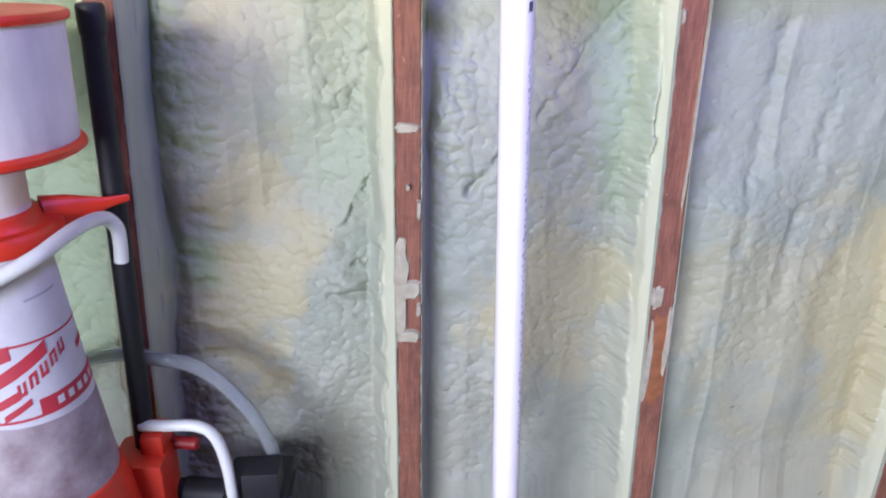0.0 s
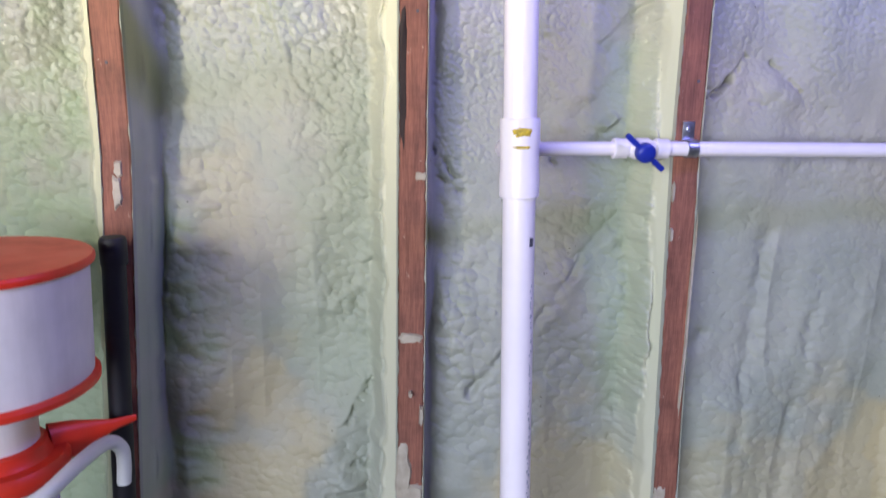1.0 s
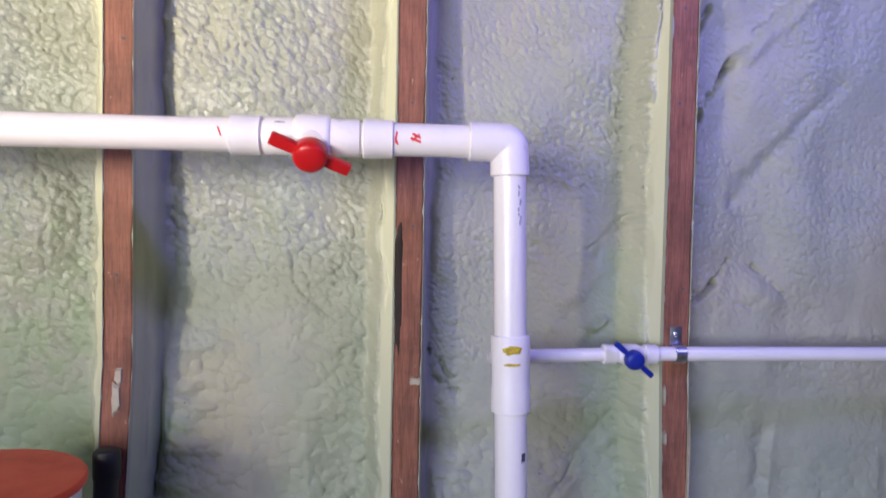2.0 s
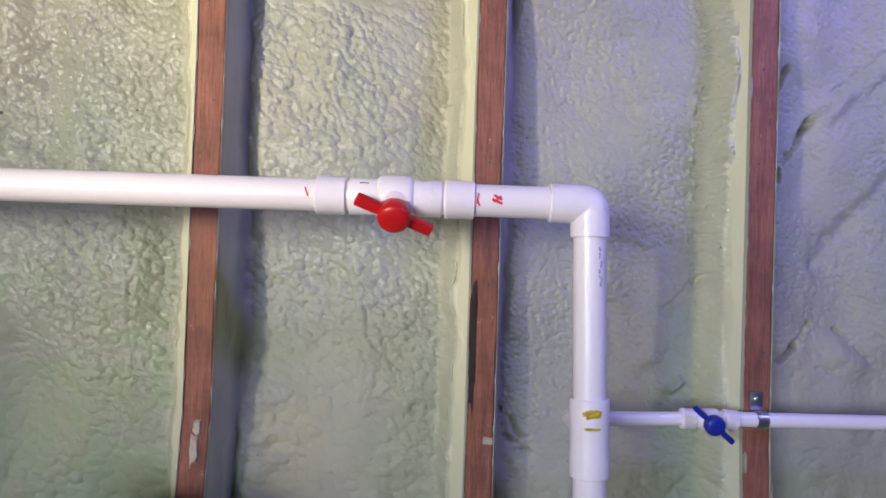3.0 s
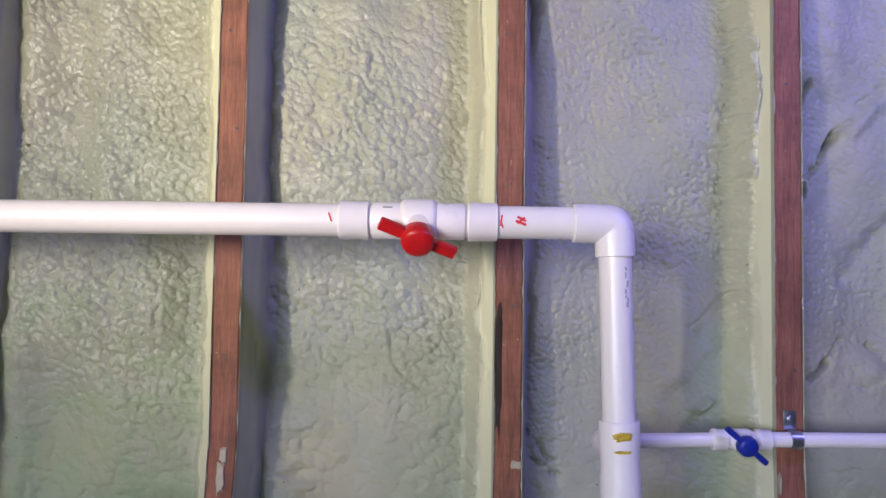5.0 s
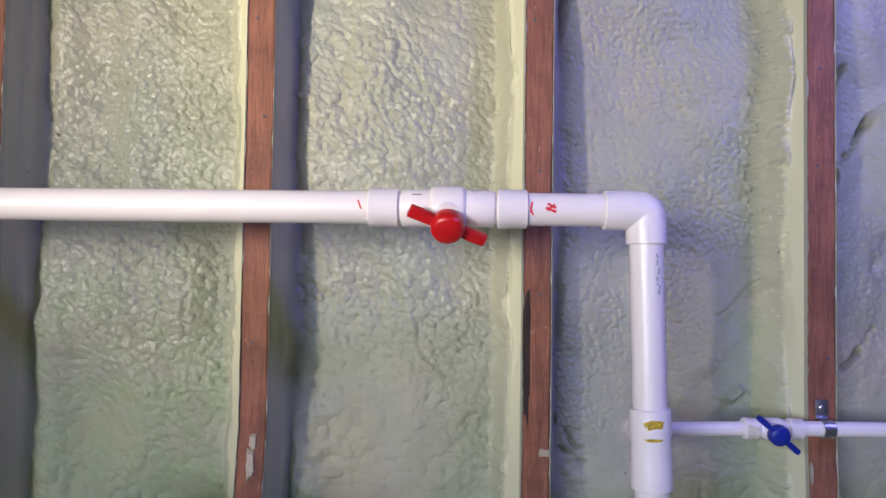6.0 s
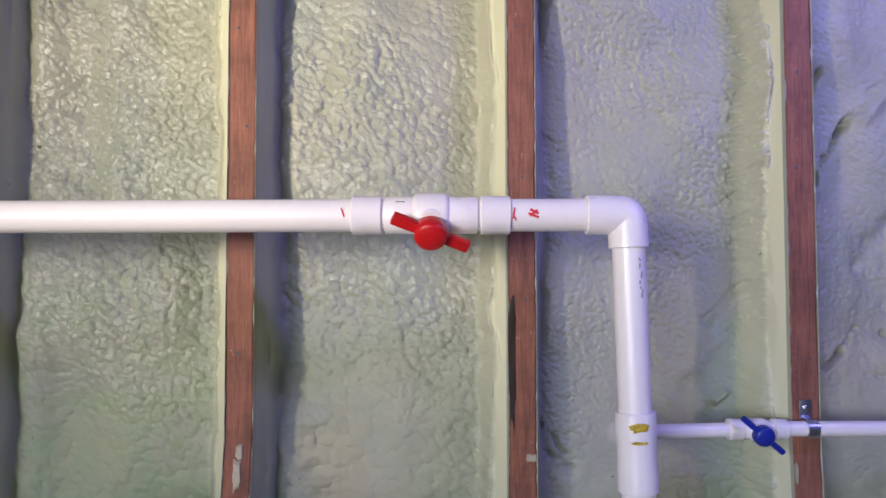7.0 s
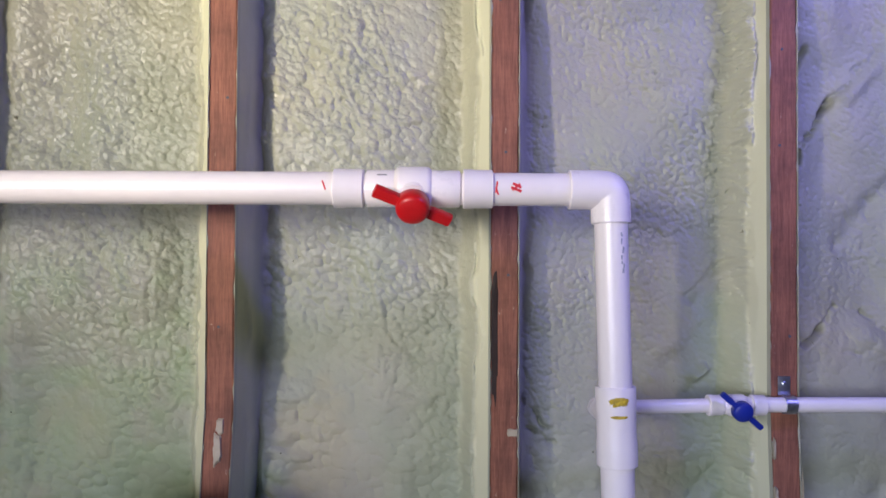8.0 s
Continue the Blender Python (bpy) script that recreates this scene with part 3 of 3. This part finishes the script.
for n, sx in enumerate(STUDS):
    stud = tagged(mesh_object("stud", ragged_board(sx, 0.0, 0.144, FLOOR, CEILING, n), WOOD, True, 30),
                  "reddish brown sawn wooden wall stud with foam edges", "stud", "wall studs")
    for k, (x0, x1, z, tall) in enumerate(SMEARS.get(sx, [])):
        ob = part("foam_smear", smear(bmesh.new(), sx + x0 + float(bow(sx, z)), sx + x1 + float(bow(sx, z)), z, tall, n * 9 + k, -0.0030 - 0.0007 * k), DRY_FOAM, stud, "dried cream foam smear")
    # ragged skin of foam along the edge that catches the light
    for side in (-1, 1):
        bm = bmesh.new()
        rows = []
        for k in range(420):
            z = FLOOR + (2.3 - FLOOR) * k / 419
            w = 0.0006 + 0.0030 * max(0.0, noise.noise((n * 3.3 + side, z * 60, 1.7))) + 0.0012 * noise.noise((n + side, z * 7, 5))
            xe = sx + float(bow(sx, z)) + side * (HALF + 0.0006)
            rows.append((bm.verts.new((xe + side * 0.0022, 0.005, z)), bm.verts.new((xe, -0.0012, z)), bm.verts.new((xe - side * max(w, 0.0004), -0.0004, z)), bm.verts.new((xe - side * 0.0004, 0.004, z))))
        for a, b in zip(rows, rows[1:]):
            for i in range(4):
                bm.faces.new((a[i], a[(i + 1) % 4], b[(i + 1) % 4], b[i]))
        bmesh.ops.recalc_face_normals(bm, faces=bm.faces)
        part("foam_edge", bm, FOAM, stud, "ragged foam skin on the edge")
    if sx == 0.409:
        part("rust_stain", smear(bmesh.new(), sx + 0.021 - 0.0175, sx + 0.021 + 0.0185, 0.66, 0.20, 31, -0.0011), RUST, stud, "orange-brown stain")
    if sx == 0.002:
        part("scorch_mark", smear(bmesh.new(), sx - 0.0195, sx - 0.009, 1.46, 0.20, 77, -0.0012), SCORCH, stud, "blackened bark edge")
    for k in range(3):
        z = (1.755, 1.93, 1.50)[k] + 0.05 * math.sin(n * 4 + k)
        m = Matrix.Translation((sx + 0.008 * math.sin(n + 2 * k), -0.0006, z)) @ Euler((radians(90), 0, 0)).to_matrix().to_4x4()
        part("nail_head", lathe(bmesh.new(), [(0.0022, 0), (0.0020, 0.0008)], m, 12), PRINT, stud)


# ---- main pipe ----
PY, PZ = -0.125, 1.661
R = 0.0211
TOP = Vector((0.1245, PY, PZ))
FOOT = Vector((0.158, -0.150, FLOOR))


def riser(z):
    return TOP.lerp(FOOT, (TOP.z - z) / (TOP.z - FOOT.z))


main = thing("water_pipe", (0.12, PY, PZ), "white plastic water pipe turning down through an elbow", "pipe")
bm = bmesh.new()
rod(bm, (LEFT, PY, PZ - 0.004), (-0.20, PY, PZ), R)
part("horizontal_pipe", bm, PVC, main)
part("short_pipe", rod(bmesh.new(), (-0.060, PY, PZ), (0.09, PY, PZ), R), PVC, main)
part("vertical_pipe", rod(bmesh.new(), riser(1.635), FOOT, R), PVC, main)
# elbow: two sockets and a tight mitred bend
bm = bmesh.new()
RS = 0.0252
lathe(bm, [(R, 0), (RS - 0.001, 0), (RS, 0.001), (RS, 0.035), (RS - 0.0012, 0.043)], between((0.071, PY, PZ), (0.2, PY, PZ))[0])
lathe(bm, [(R, 0), (RS - 0.001, 0), (RS, 0.001), (RS, 0.028), (RS - 0.0012, 0.036)], between(riser(1.618), riser(1.70))[0])
bend = [Vector((0.1245 - 0.030, PY, PZ))] + [Vector((0.1245 - 0.009 + 0.009 * math.sin(a), PY, PZ - 0.009 + 0.009 * math.cos(a))) for a in np.linspace(0, math.pi / 2, 9)] + [Vector(riser(1.628))]
tube(bm, bend, RS - 0.0004, 40)
part("elbow", bm, FITTING, main)
# reducing tee
tee_m = between(riser(1.412), riser(1.0))[0]
RT = 0.0256
bm = lathe(bmesh.new(), [(R, 0), (RT - 0.001, 0), (RT, 0.0012), (RT, 0.030), (RT - 0.0008, 0.036), (RT - 0.0008, 0.064), (RT, 0.070), (RT, 0.0985), (RT - 0.001, 0.0995), (R, 0.0995)], tee_m)
rod(bm, (0.131, PY, 1.366), (0.131, -0.032, 1.366), 0.0150)
tee = part("tee", bm, FITTING, main, "white reducing tee with yellow stickers")
tee_c = riser(1.395)
part("sticker", smear(bmesh.new(), -0.012, 0.012, 0, 0.011, 5, -0.0006), YELLOW, tee, "small yellow sticker").matrix_world = Matrix.Translation((tee_c.x - 0.002, tee_c.y - RT + 0.0002, 1.396))
part("sticker", smear(bmesh.new(), -0.011, 0.011, 0, 0.004, 8, -0.0006), YELLOW, tee, "small yellow sticker").matrix_world = Matrix.Translation((tee_c.x - 0.002, tee_c.y - RT + 0.0002, 1.377))
# printed marks along the riser, too small to read
random.seed(4)
for z0, z1, a in ((1.606, 1.560, -1.12), (1.262, 1.238, -0.86), (1.20, 0.62, -0.80)):
    bm = bmesh.new()
    z = z0
    while z > z1:
        c = riser(z)
        tall = 0.024 if z0 == 1.262 else random.uniform(0.002, 0.006)
        bent_strip(bm, c.x, c.y, R + 0.0003, z - tall / 2, a + random.uniform(-0.10, 0.10), 0.0075 if z0 == 1.262 else random.uniform(0.0012, 0.0034), tall)
        z -= tall + random.uniform(-0.001, 0.003 if z0 > 1.3 else 0.009)
    part("printed_line", bm, GREY_PRINT if z0 != 1.262 else PRINT, main, "faded grey printing")
# red marker strokes on the run
for k, (x, dz, w, h, tilt) in enumerate(((0.003, 0.003, 0.012, 0.0030, 28), (0.002, -0.002, 0.014, 0.0032, 22), (0.002, 0.001, 0.012, 0.003, -38), (-0.0225, 0.001, 0.0022, 0.014, 8), (-0.022, -0.004, 0.002, 0.010, -20), (-0.238, 0.002, 0.0018, 0.012, -20))):
    bm = box(bmesh.new(), -w / 2, w / 2, -0.0004, 0.0004, -h / 2, h / 2)
    ob = part("marker_stroke", bm, RED_INK, main, "red marker stroke")
    ob.matrix_world = pose(x, (PY - R - 0.0002 if x > -0.02 else PY - R + 0.0001) - 0.0003 * (k % 3), PZ + dz, 0, tilt, 0)


# ---- ball valves ----
def ball_valve(name, label, centre, left, right, body, collar, stem_down, handle_angle, handle_length, handle_width, hub, colour, colour_word):
    """A ball valve on a level pipe: body, two collars, boss and a flat two-armed handle."""
    c = Vector(centre)
    v = thing(name, c, label, "valve")
    gap = 0.0035
    for x0, x1 in ((c.x - left, c.x - left + collar[1]), (c.x + right - collar[1], c.x + right)):
        bm = bmesh.new()
        m = between((x0, c.y, c.z), (x0 + 1, c.y, c.z))[0]
        r, w = collar[0], collar[1]
        lathe(bm, [(r * 0.86, 0), (r - 0.001, 0), (r, 0.001), (r, w * 0.35), (r - 0.0006, w * 0.4), (r - 0.0006, w - 0.001), (r - 0.002, w), (r * 0.86, w)], m)
        part("collar", bm, FITTING, v)
    bm = bmesh.new()
    x0, x1 = c.x - left + collar[1] + gap, c.x + right - collar[1] - gap
    m = between((x0, c.y, c.z), (x0 + 1, c.y, c.z))[0]
    d = x1 - x0
    lathe(bm, [(body * 0.84, -gap * 1.2), (body * 0.86, 0), (body - 0.0008, 0.0004), (body, 0.002), (body, d / 2 - body * 0.98), (body * 1.14, d / 2 - body * 0.86), (body * 1.19, d / 2 - body * 0.70), (body * 1.19, d / 2 + body * 0.70), (body * 1.14, d / 2 + body * 0.86), (body, d / 2 + body * 0.98), (body, d - 0.002), (body - 0.0008, d - 0.0004), (body * 0.86, d), (body * 0.84, d + gap * 1.2)], m)
    part("body", bm, FITTING, v)
    # boss that carries the stem, tipped forward and down
    axis = Vector((0, -math.cos(radians(stem_down)), -math.sin(radians(stem_down))))
    bm = bmesh.new()
    m = between(c - axis * body * 0.25, c + axis)[0]
    b = body * 0.92
    lathe(bm, [(b * 0.6, -body * 0.85), (b * 0.9, -body * 0.7), (b, -body * 0.4), (b, body * 1.05), (b * 0.94, body * 1.25), (b * 0.55, body * 1.30), (b * 0.5, body * 1.75)], m)
    part("boss", bm, FITTING, v)
    # handle: hub with a rounded cap and two ribbed arms
    hm = between(c + axis * body * 1.30, c + axis)[0]
    side = hm.to_3x3().inverted() @ Vector((math.cos(radians(handle_angle)), 0, math.sin(radians(handle_angle))))
    turn = math.atan2(side.y, side.x)
    arm_m = c + axis * body * 1.30
    frame_m = between(arm_m, arm_m + axis)[0] @ pose(0, 0, 0, 0, 0, math.degrees(turn))
    bm = bmesh.new()
    lathe(bm, [(hub * 0.92, 0), (hub, 0.002), (hub, hub * 0.75), (hub * 0.93, hub * 0.95), (hub * 0.78, hub * 1.06), (hub * 0.3, hub * 1.12)], frame_m)
    box(bm, -handle_length / 2, handle_length / 2, -handle_width * 0.42, handle_width * 0.42, hub * 0.12, hub * 0.62, 0.0015, frame_m)
    for s in (-1, 1):
        box(bm, s * handle_length * 0.36 - handle_length * 0.14, s * handle_length * 0.36 + handle_length * 0.14, -handle_width / 2, handle_width / 2, hub * 0.16, hub * 0.56, 0.0022, frame_m)
        for k in range(3):
            box(bm, s * handle_length * 0.27, s * handle_length * 0.47, (k - 1) * handle_width * 0.27 - 0.0008, (k - 1) * handle_width * 0.27 + 0.0008, hub * 0.5, hub * 0.63, 0.0, frame_m)
    part("handle", bm, colour, v, colour_word)
    return v


valve = ball_valve("ball_valve", "white plastic ball valve with a red lever on the pipe", (-0.127, PY, PZ), 0.101, 0.101, 0.0237, (0.0252, 0.038), 38, -31, 0.104, 0.0165, 0.0210, RED, "red two-armed lever")
bm = bmesh.new()
box(bm, -0.172, -0.160, PY - 0.0185, PY - 0.0180, PZ + 0.0152, PZ + 0.0164)
part("printed_mark", bm, PRINT, valve)

# ---- branch pipe ----
BY, BZ = -0.0135, 1.366
branch = thing("branch_pipe", (0.3, BY, BZ), "thin white plastic branch pipe along the studs", "pipe")
part("pipe", rod(bmesh.new(), (0.128, -0.034, BZ - 0.001), (0.345, BY, BZ), 0.0100, 28), PVC, branch)
part("pipe", rod(bmesh.new(), (0.34, BY, BZ), (RIGHT, BY, BZ + 0.004), 0.0108, 28), PVC, branch)
small = ball_valve("small_ball_valve", "small white ball valve with a blue lever beside a stud", (0.330, BY - 0.004, BZ), 0.040, 0.042, 0.0130, (0.0150, 0.020), 10, -41, 0.078, 0.0085, 0.0142, BLUE, "blue two-armed lever")

strap = thing("pipe_strap", (0.415, -0.002, 1.385), "zinc-plated pipe strap screwed to the stud", "bracket")
bm = bmesh.new()
box(bm, 0.3985, 0.4165, -0.0028, -0.0008, 1.3775, 1.405, 0.0006)
loop = [(0.4085, BY + 0.0118 * math.cos(a), BZ + 0.0118 * math.sin(a)) for a in np.linspace(radians(60), radians(300), 18)]
rows = []
for x, y, z in loop:
    rows.append([bm.verts.new((0.4085 + s * 0.008, BY + (y - BY) * k, BZ + (z - BZ) * k)) for s, k in ((-1, 1), (1, 1), (1, 1.12), (-1, 1.12))])
for a, b in zip(rows, rows[1:]):
    for i in range(4):
        bm.faces.new((a[i], a[(i + 1) % 4], b[(i + 1) % 4], b[i]))
bm.faces.new(rows[0][::-1])
bm.faces.new(rows[-1])
bmesh.ops.recalc_face_normals(bm, faces=bm.faces)
part("band", bm, ZINC, strap)
m = between((0.4075, -0.002, 1.394), (0.4075, -1, 1.394))[0]
bm = lathe(bmesh.new(), [(0.0042, 0), (0.0040, 0.0012), (0.0026, 0.0022), (0.0012, 0.0024)], m, 18)
part("screw", bm, ZINC, strap, "bright screw head")

# ---- dispenser on the floor ----
CX, CY = -0.505, -0.20
disp = thing("dispenser", (CX, CY, FLOOR), "white conical plastic tank with red base and clear hopper", "dispenser")
at = Matrix.Translation((CX, CY, 0))
part("base", lathe(bmesh.new(), [(0.125, FLOOR), (0.130, FLOOR + 0.01), (0.115, 0.50), (0.100, 0.60), (0.092, 0.632), (0.086, 0.636)], at, 56), ORANGE_RED, disp)
TANK_ROWS = ((0.64, 0.72, 0.806, 0.86, 0.946, 0.99), (0.088, 0.0800, 0.071, 0.0665, 0.059, 0.056))
tank = part("tank", lathe(bmesh.new(), [(r, z) for z, r in zip(*TANK_ROWS)], at, 56), TANK, disp, "dusty white tank with red lettering bars")
part("dust_band", lathe(bmesh.new(), [(0.089, 0.630), (0.0888, 0.64), (0.0808, 0.72), (0.0765, 0.760), (0.0757, 0.761)], at, 56), DUST, tank, "dull pinkish powder line")
part("lid", lathe(bmesh.new(), [(0.058, 0.980), (0.074, 0.982), (0.078, 0.988), (0.078, 1.000), (0.073, 1.006), (0.060, 1.007), (0.056, 1.012), (0.054, 1.022), (0.049, 1.024)], at, 56), ORANGE_RED, disp)
part("neck", lathe(bmesh.new(), [(0.047, 1.015), (0.046, 1.03), (0.048, 1.085), (0.058, 1.095)], at, 48), HOPPER, disp, "frosted neck")
bm = lathe(bmesh.new(), [(0.1120, 1.098), (0.1140, 1.108), (0.1190, 1.243), (0.1170, 1.243), (0.1120, 1.110), (0.02, 1.106)], at, 64)
part("hopper", bm, HOPPER, disp, "frosted clear hopper ring")
part("hopper_foot", lathe(bmesh.new(), [(0.056, 1.092), (0.116, 1.093), (0.1205, 1.096), (0.1205, 1.102), (0.117, 1.106), (0.108, 1.107)], at, 64), ORANGE_RED, disp)
part("hopper_lid", lathe(bmesh.new(), [(0.120, 1.240), (0.1245, 1.241), (0.1255, 1.244), (0.1255, 1.248), (0.123, 1.251), (0.106, 1.252), (0.02, 1.253)], at, 64), ORANGE_RED, disp, "flat orange-red lid")


def slanted_band(z0, z1, rise, a0, a1, n=28, lift=0.0007):
    """A printed stripe on the cone between two angles, climbing to one side."""
    bm = bmesh.new()
    rows = []
    for k in range(n + 1):
        t = k / n
        a = radians(a0 + (a1 - a0) * t)
        pair = []
        for zz in (z0, z1):
            z = zz + rise * t
            r = float(np.interp(z, *TANK_ROWS)) + lift
            pair.append(bm.verts.new((CX + r * math.cos(a), CY + r * math.sin(a), z)))
        rows.append(pair)
    for a, b in zip(rows, rows[1:]):
        bm.faces.new((a[0], b[0], b[1], a[1]))
    return bm


# two thin rings, a filled panel, slanting stripes and a row of slanting letter bars
for z0, z1, rise, a0, a1 in ((0.8655, 0.8685, 0.006, -130, 25), (0.7640, 0.7675, 0.014, -130, 40), (0.772, 0.794, 0.010, -56, 32),
                             (0.806, 0.824, 0.045, -102, -38), (0.843, 0.862, 0.010, -100, -72), (0.778, 0.790, 0.022, -104, -70), (0.770, 0.779, 0.020, -88, -62)):
    part("printed_stripe", slanted_band(z0, z1, rise, a0, a1), LABEL_RED, tank, "red printed stripe")
for k in range(5):
    a0 = -72 + 11.5 * k
    zb = 0.800 + 0.0098 * k
    for za, zc, b0, b1 in ((0.0, 0.018, 0.0, 2.6), (0.0, 0.018, 5.4, 8.0), (0.0, 0.0045, 0.0, 8.0) if k % 2 == 0 else (0.0135, 0.018, 0.0, 8.0)):
        part("printed_letter", slanted_band(zb + za + 0.0006 * b0, zb + zc + 0.0006 * b0, 0.0008 * (b1 - b0), a0 + b0, a0 + b1, n=4), LABEL_RED, tank, "red lettering bar")
for k in range(6):
    a0 = -40 + 11.5 * k
    part("printed_letter", slanted_band(0.7790 + 0.0011 * k, 0.7895 + 0.0011 * k, 0.001, a0, a0 + 6.5, n=4, lift=0.0012), TANK, tank, "pale lettering bar")
part("printed_line", slanted_band(0.921, 0.9245, 0.004, -48, -8), GREY_PRINT, tank, "grey lettering bar")
part("printed_line", slanted_band(0.832, 0.842, 0.006, 0, 22), LABEL_RED, tank, "red lettering bar")

# stirrup from the lid to the rod
bm = bmesh.new()
m = between((CX + 0.045, CY + 0.035, 1.000), (-0.375, -0.103, 1.006))[0]
lathe(bm, [(0.030, 0.0), (0.024, 0.03), (0.0085, 0.075), (0.0045, between((CX + 0.045, CY + 0.035, 1.000), (-0.375, -0.103, 1.006))[1])], m @ Matrix.Diagonal((0.55, 1.0, 1, 1)), 20)
part("arm", bm, ORANGE_RED, disp)
# black stand rod with a cap
ROD_TOP, ROD_FOOT = Vector((-0.391, -0.088, 1.250)), Vector((-0.4185, -0.100, 0.40))
part("stand_rod", rod(bmesh.new(), ROD_TOP - Vector((0, 0, 0.012)), ROD_FOOT, 0.0150, 32), BLACK, disp, "black plastic rod")
bm = lathe(bmesh.new(), [(0.0138, 0), (0.0168, 0.001), (0.0172, 0.004), (0.0172, 0.034), (0.0150, 0.038), (0.010, 0.039)], Matrix.Translation((ROD_TOP.x, ROD_TOP.y, ROD_TOP.z - 0.036)), 32)
part("rod_cap", bm, BLACK, disp)
bm = bmesh.new()
box(bm, -0.455, -0.372, -0.155, -0.068, FLOOR + 0.02, 0.600, 0.014)
box(bm, -0.412, -0.376, -0.125, -0.074, 0.585, 0.632, 0.008)
part("rod_socket", bm, ORANGE_RED, disp, "orange-red socket holding the rod")
bm = rod(bmesh.new(), (-0.385, -0.080, 0.590), (-0.335, -0.085, 0.588), 0.0105, 24, 0.003)
rod(bm, (-0.392, -0.08, 0.591), (-0.375, -0.081, 0.590), 0.0150, 24, 0.002)
part("spigot", bm, DARK_RED, disp, "dark red spigot")
bm = tube(bmesh.new(), curve_points([(-0.545, -0.300, 0.925), (-0.500, -0.292, 0.952), (-0.462, -0.285, 0.972), (-0.428, -0.262, 0.988), (-0.410, -0.215, 0.998), (-0.402, -0.168, 0.996), (-0.394, -0.142, 0.990), (-0.387, -0.130, 0.973), (-0.387, -0.127, 0.950), (-0.390, -0.125, 0.922)]), 0.0093, 20, 0.72)
part("outlet_tube", bm, TUBE, disp, "milky white bent tube")
bm = tube(bmesh.new(), curve_points([(-0.412, -0.105, 0.640), (-0.375, -0.112, 0.643), (-0.325, -0.118, 0.645), (-0.298, -0.123, 0.628), (-0.284, -0.128, 0.580), (-0.279, -0.13, 0.50), (-0.276, -0.13, 0.40)]), 0.0088, 20, 0.72)
part("lower_tube", bm, TUBE, disp, "milky white bent tube")

pump = thing("pump", (-0.25, -0.06, FLOOR), "black box pump with a grey round face", "pump")
bm = box(bmesh.new(), -0.300, -0.196, -0.130, -0.020, FLOOR, 0.512, 0.008)
box(bm, -0.264, -0.206, -0.135, -0.085, 0.490, 0.562, 0.004)
box(bm, -0.206, -0.190, -0.12, -0.05, 0.47, 0.505, 0.003)
part("housing", bm, BLACK, pump)
m = between((-0.256, -0.129, 0.462), (-0.256, -1, 0.462))[0]
part("dial", lathe(bmesh.new(), [(0.045, 0), (0.045, 0.008), (0.042, 0.012), (0.036, 0.012), (0.034, 0.009), (0.01, 0.010)], m, 40), plastic("grey_plastic", (0.25, 0.25, 0.28), 0.4), pump, "grey round face")
bm = rod(bmesh.new(), (-0.368, -0.09, 0.50), (-0.298, -0.09, 0.49), 0.024, 24, 0.003)
rod(bm, (-0.378, -0.09, 0.505), (-0.36, -0.09, 0.50), 0.018, 24, 0.002)
part("inlet", bm, BLACK, pump)

hose = thing("hose", (-0.3, -0.03, 0.7), "grey clear hose looping down to the pump", "hose")
bm = tube(bmesh.new(), curve_points([(-0.62, -0.03, 0.66), (-0.53, -0.035, 0.71), (-0.455, -0.045, 0.731), (-0.40, -0.05, 0.726), (-0.327, -0.05, 0.703), (-0.264, -0.06, 0.641), (-0.226, -0.07, 0.565), (-0.222, -0.075, 0.52)]), 0.0115, 20, 0.8)
part("hose_body", bm, HOSE, hose)
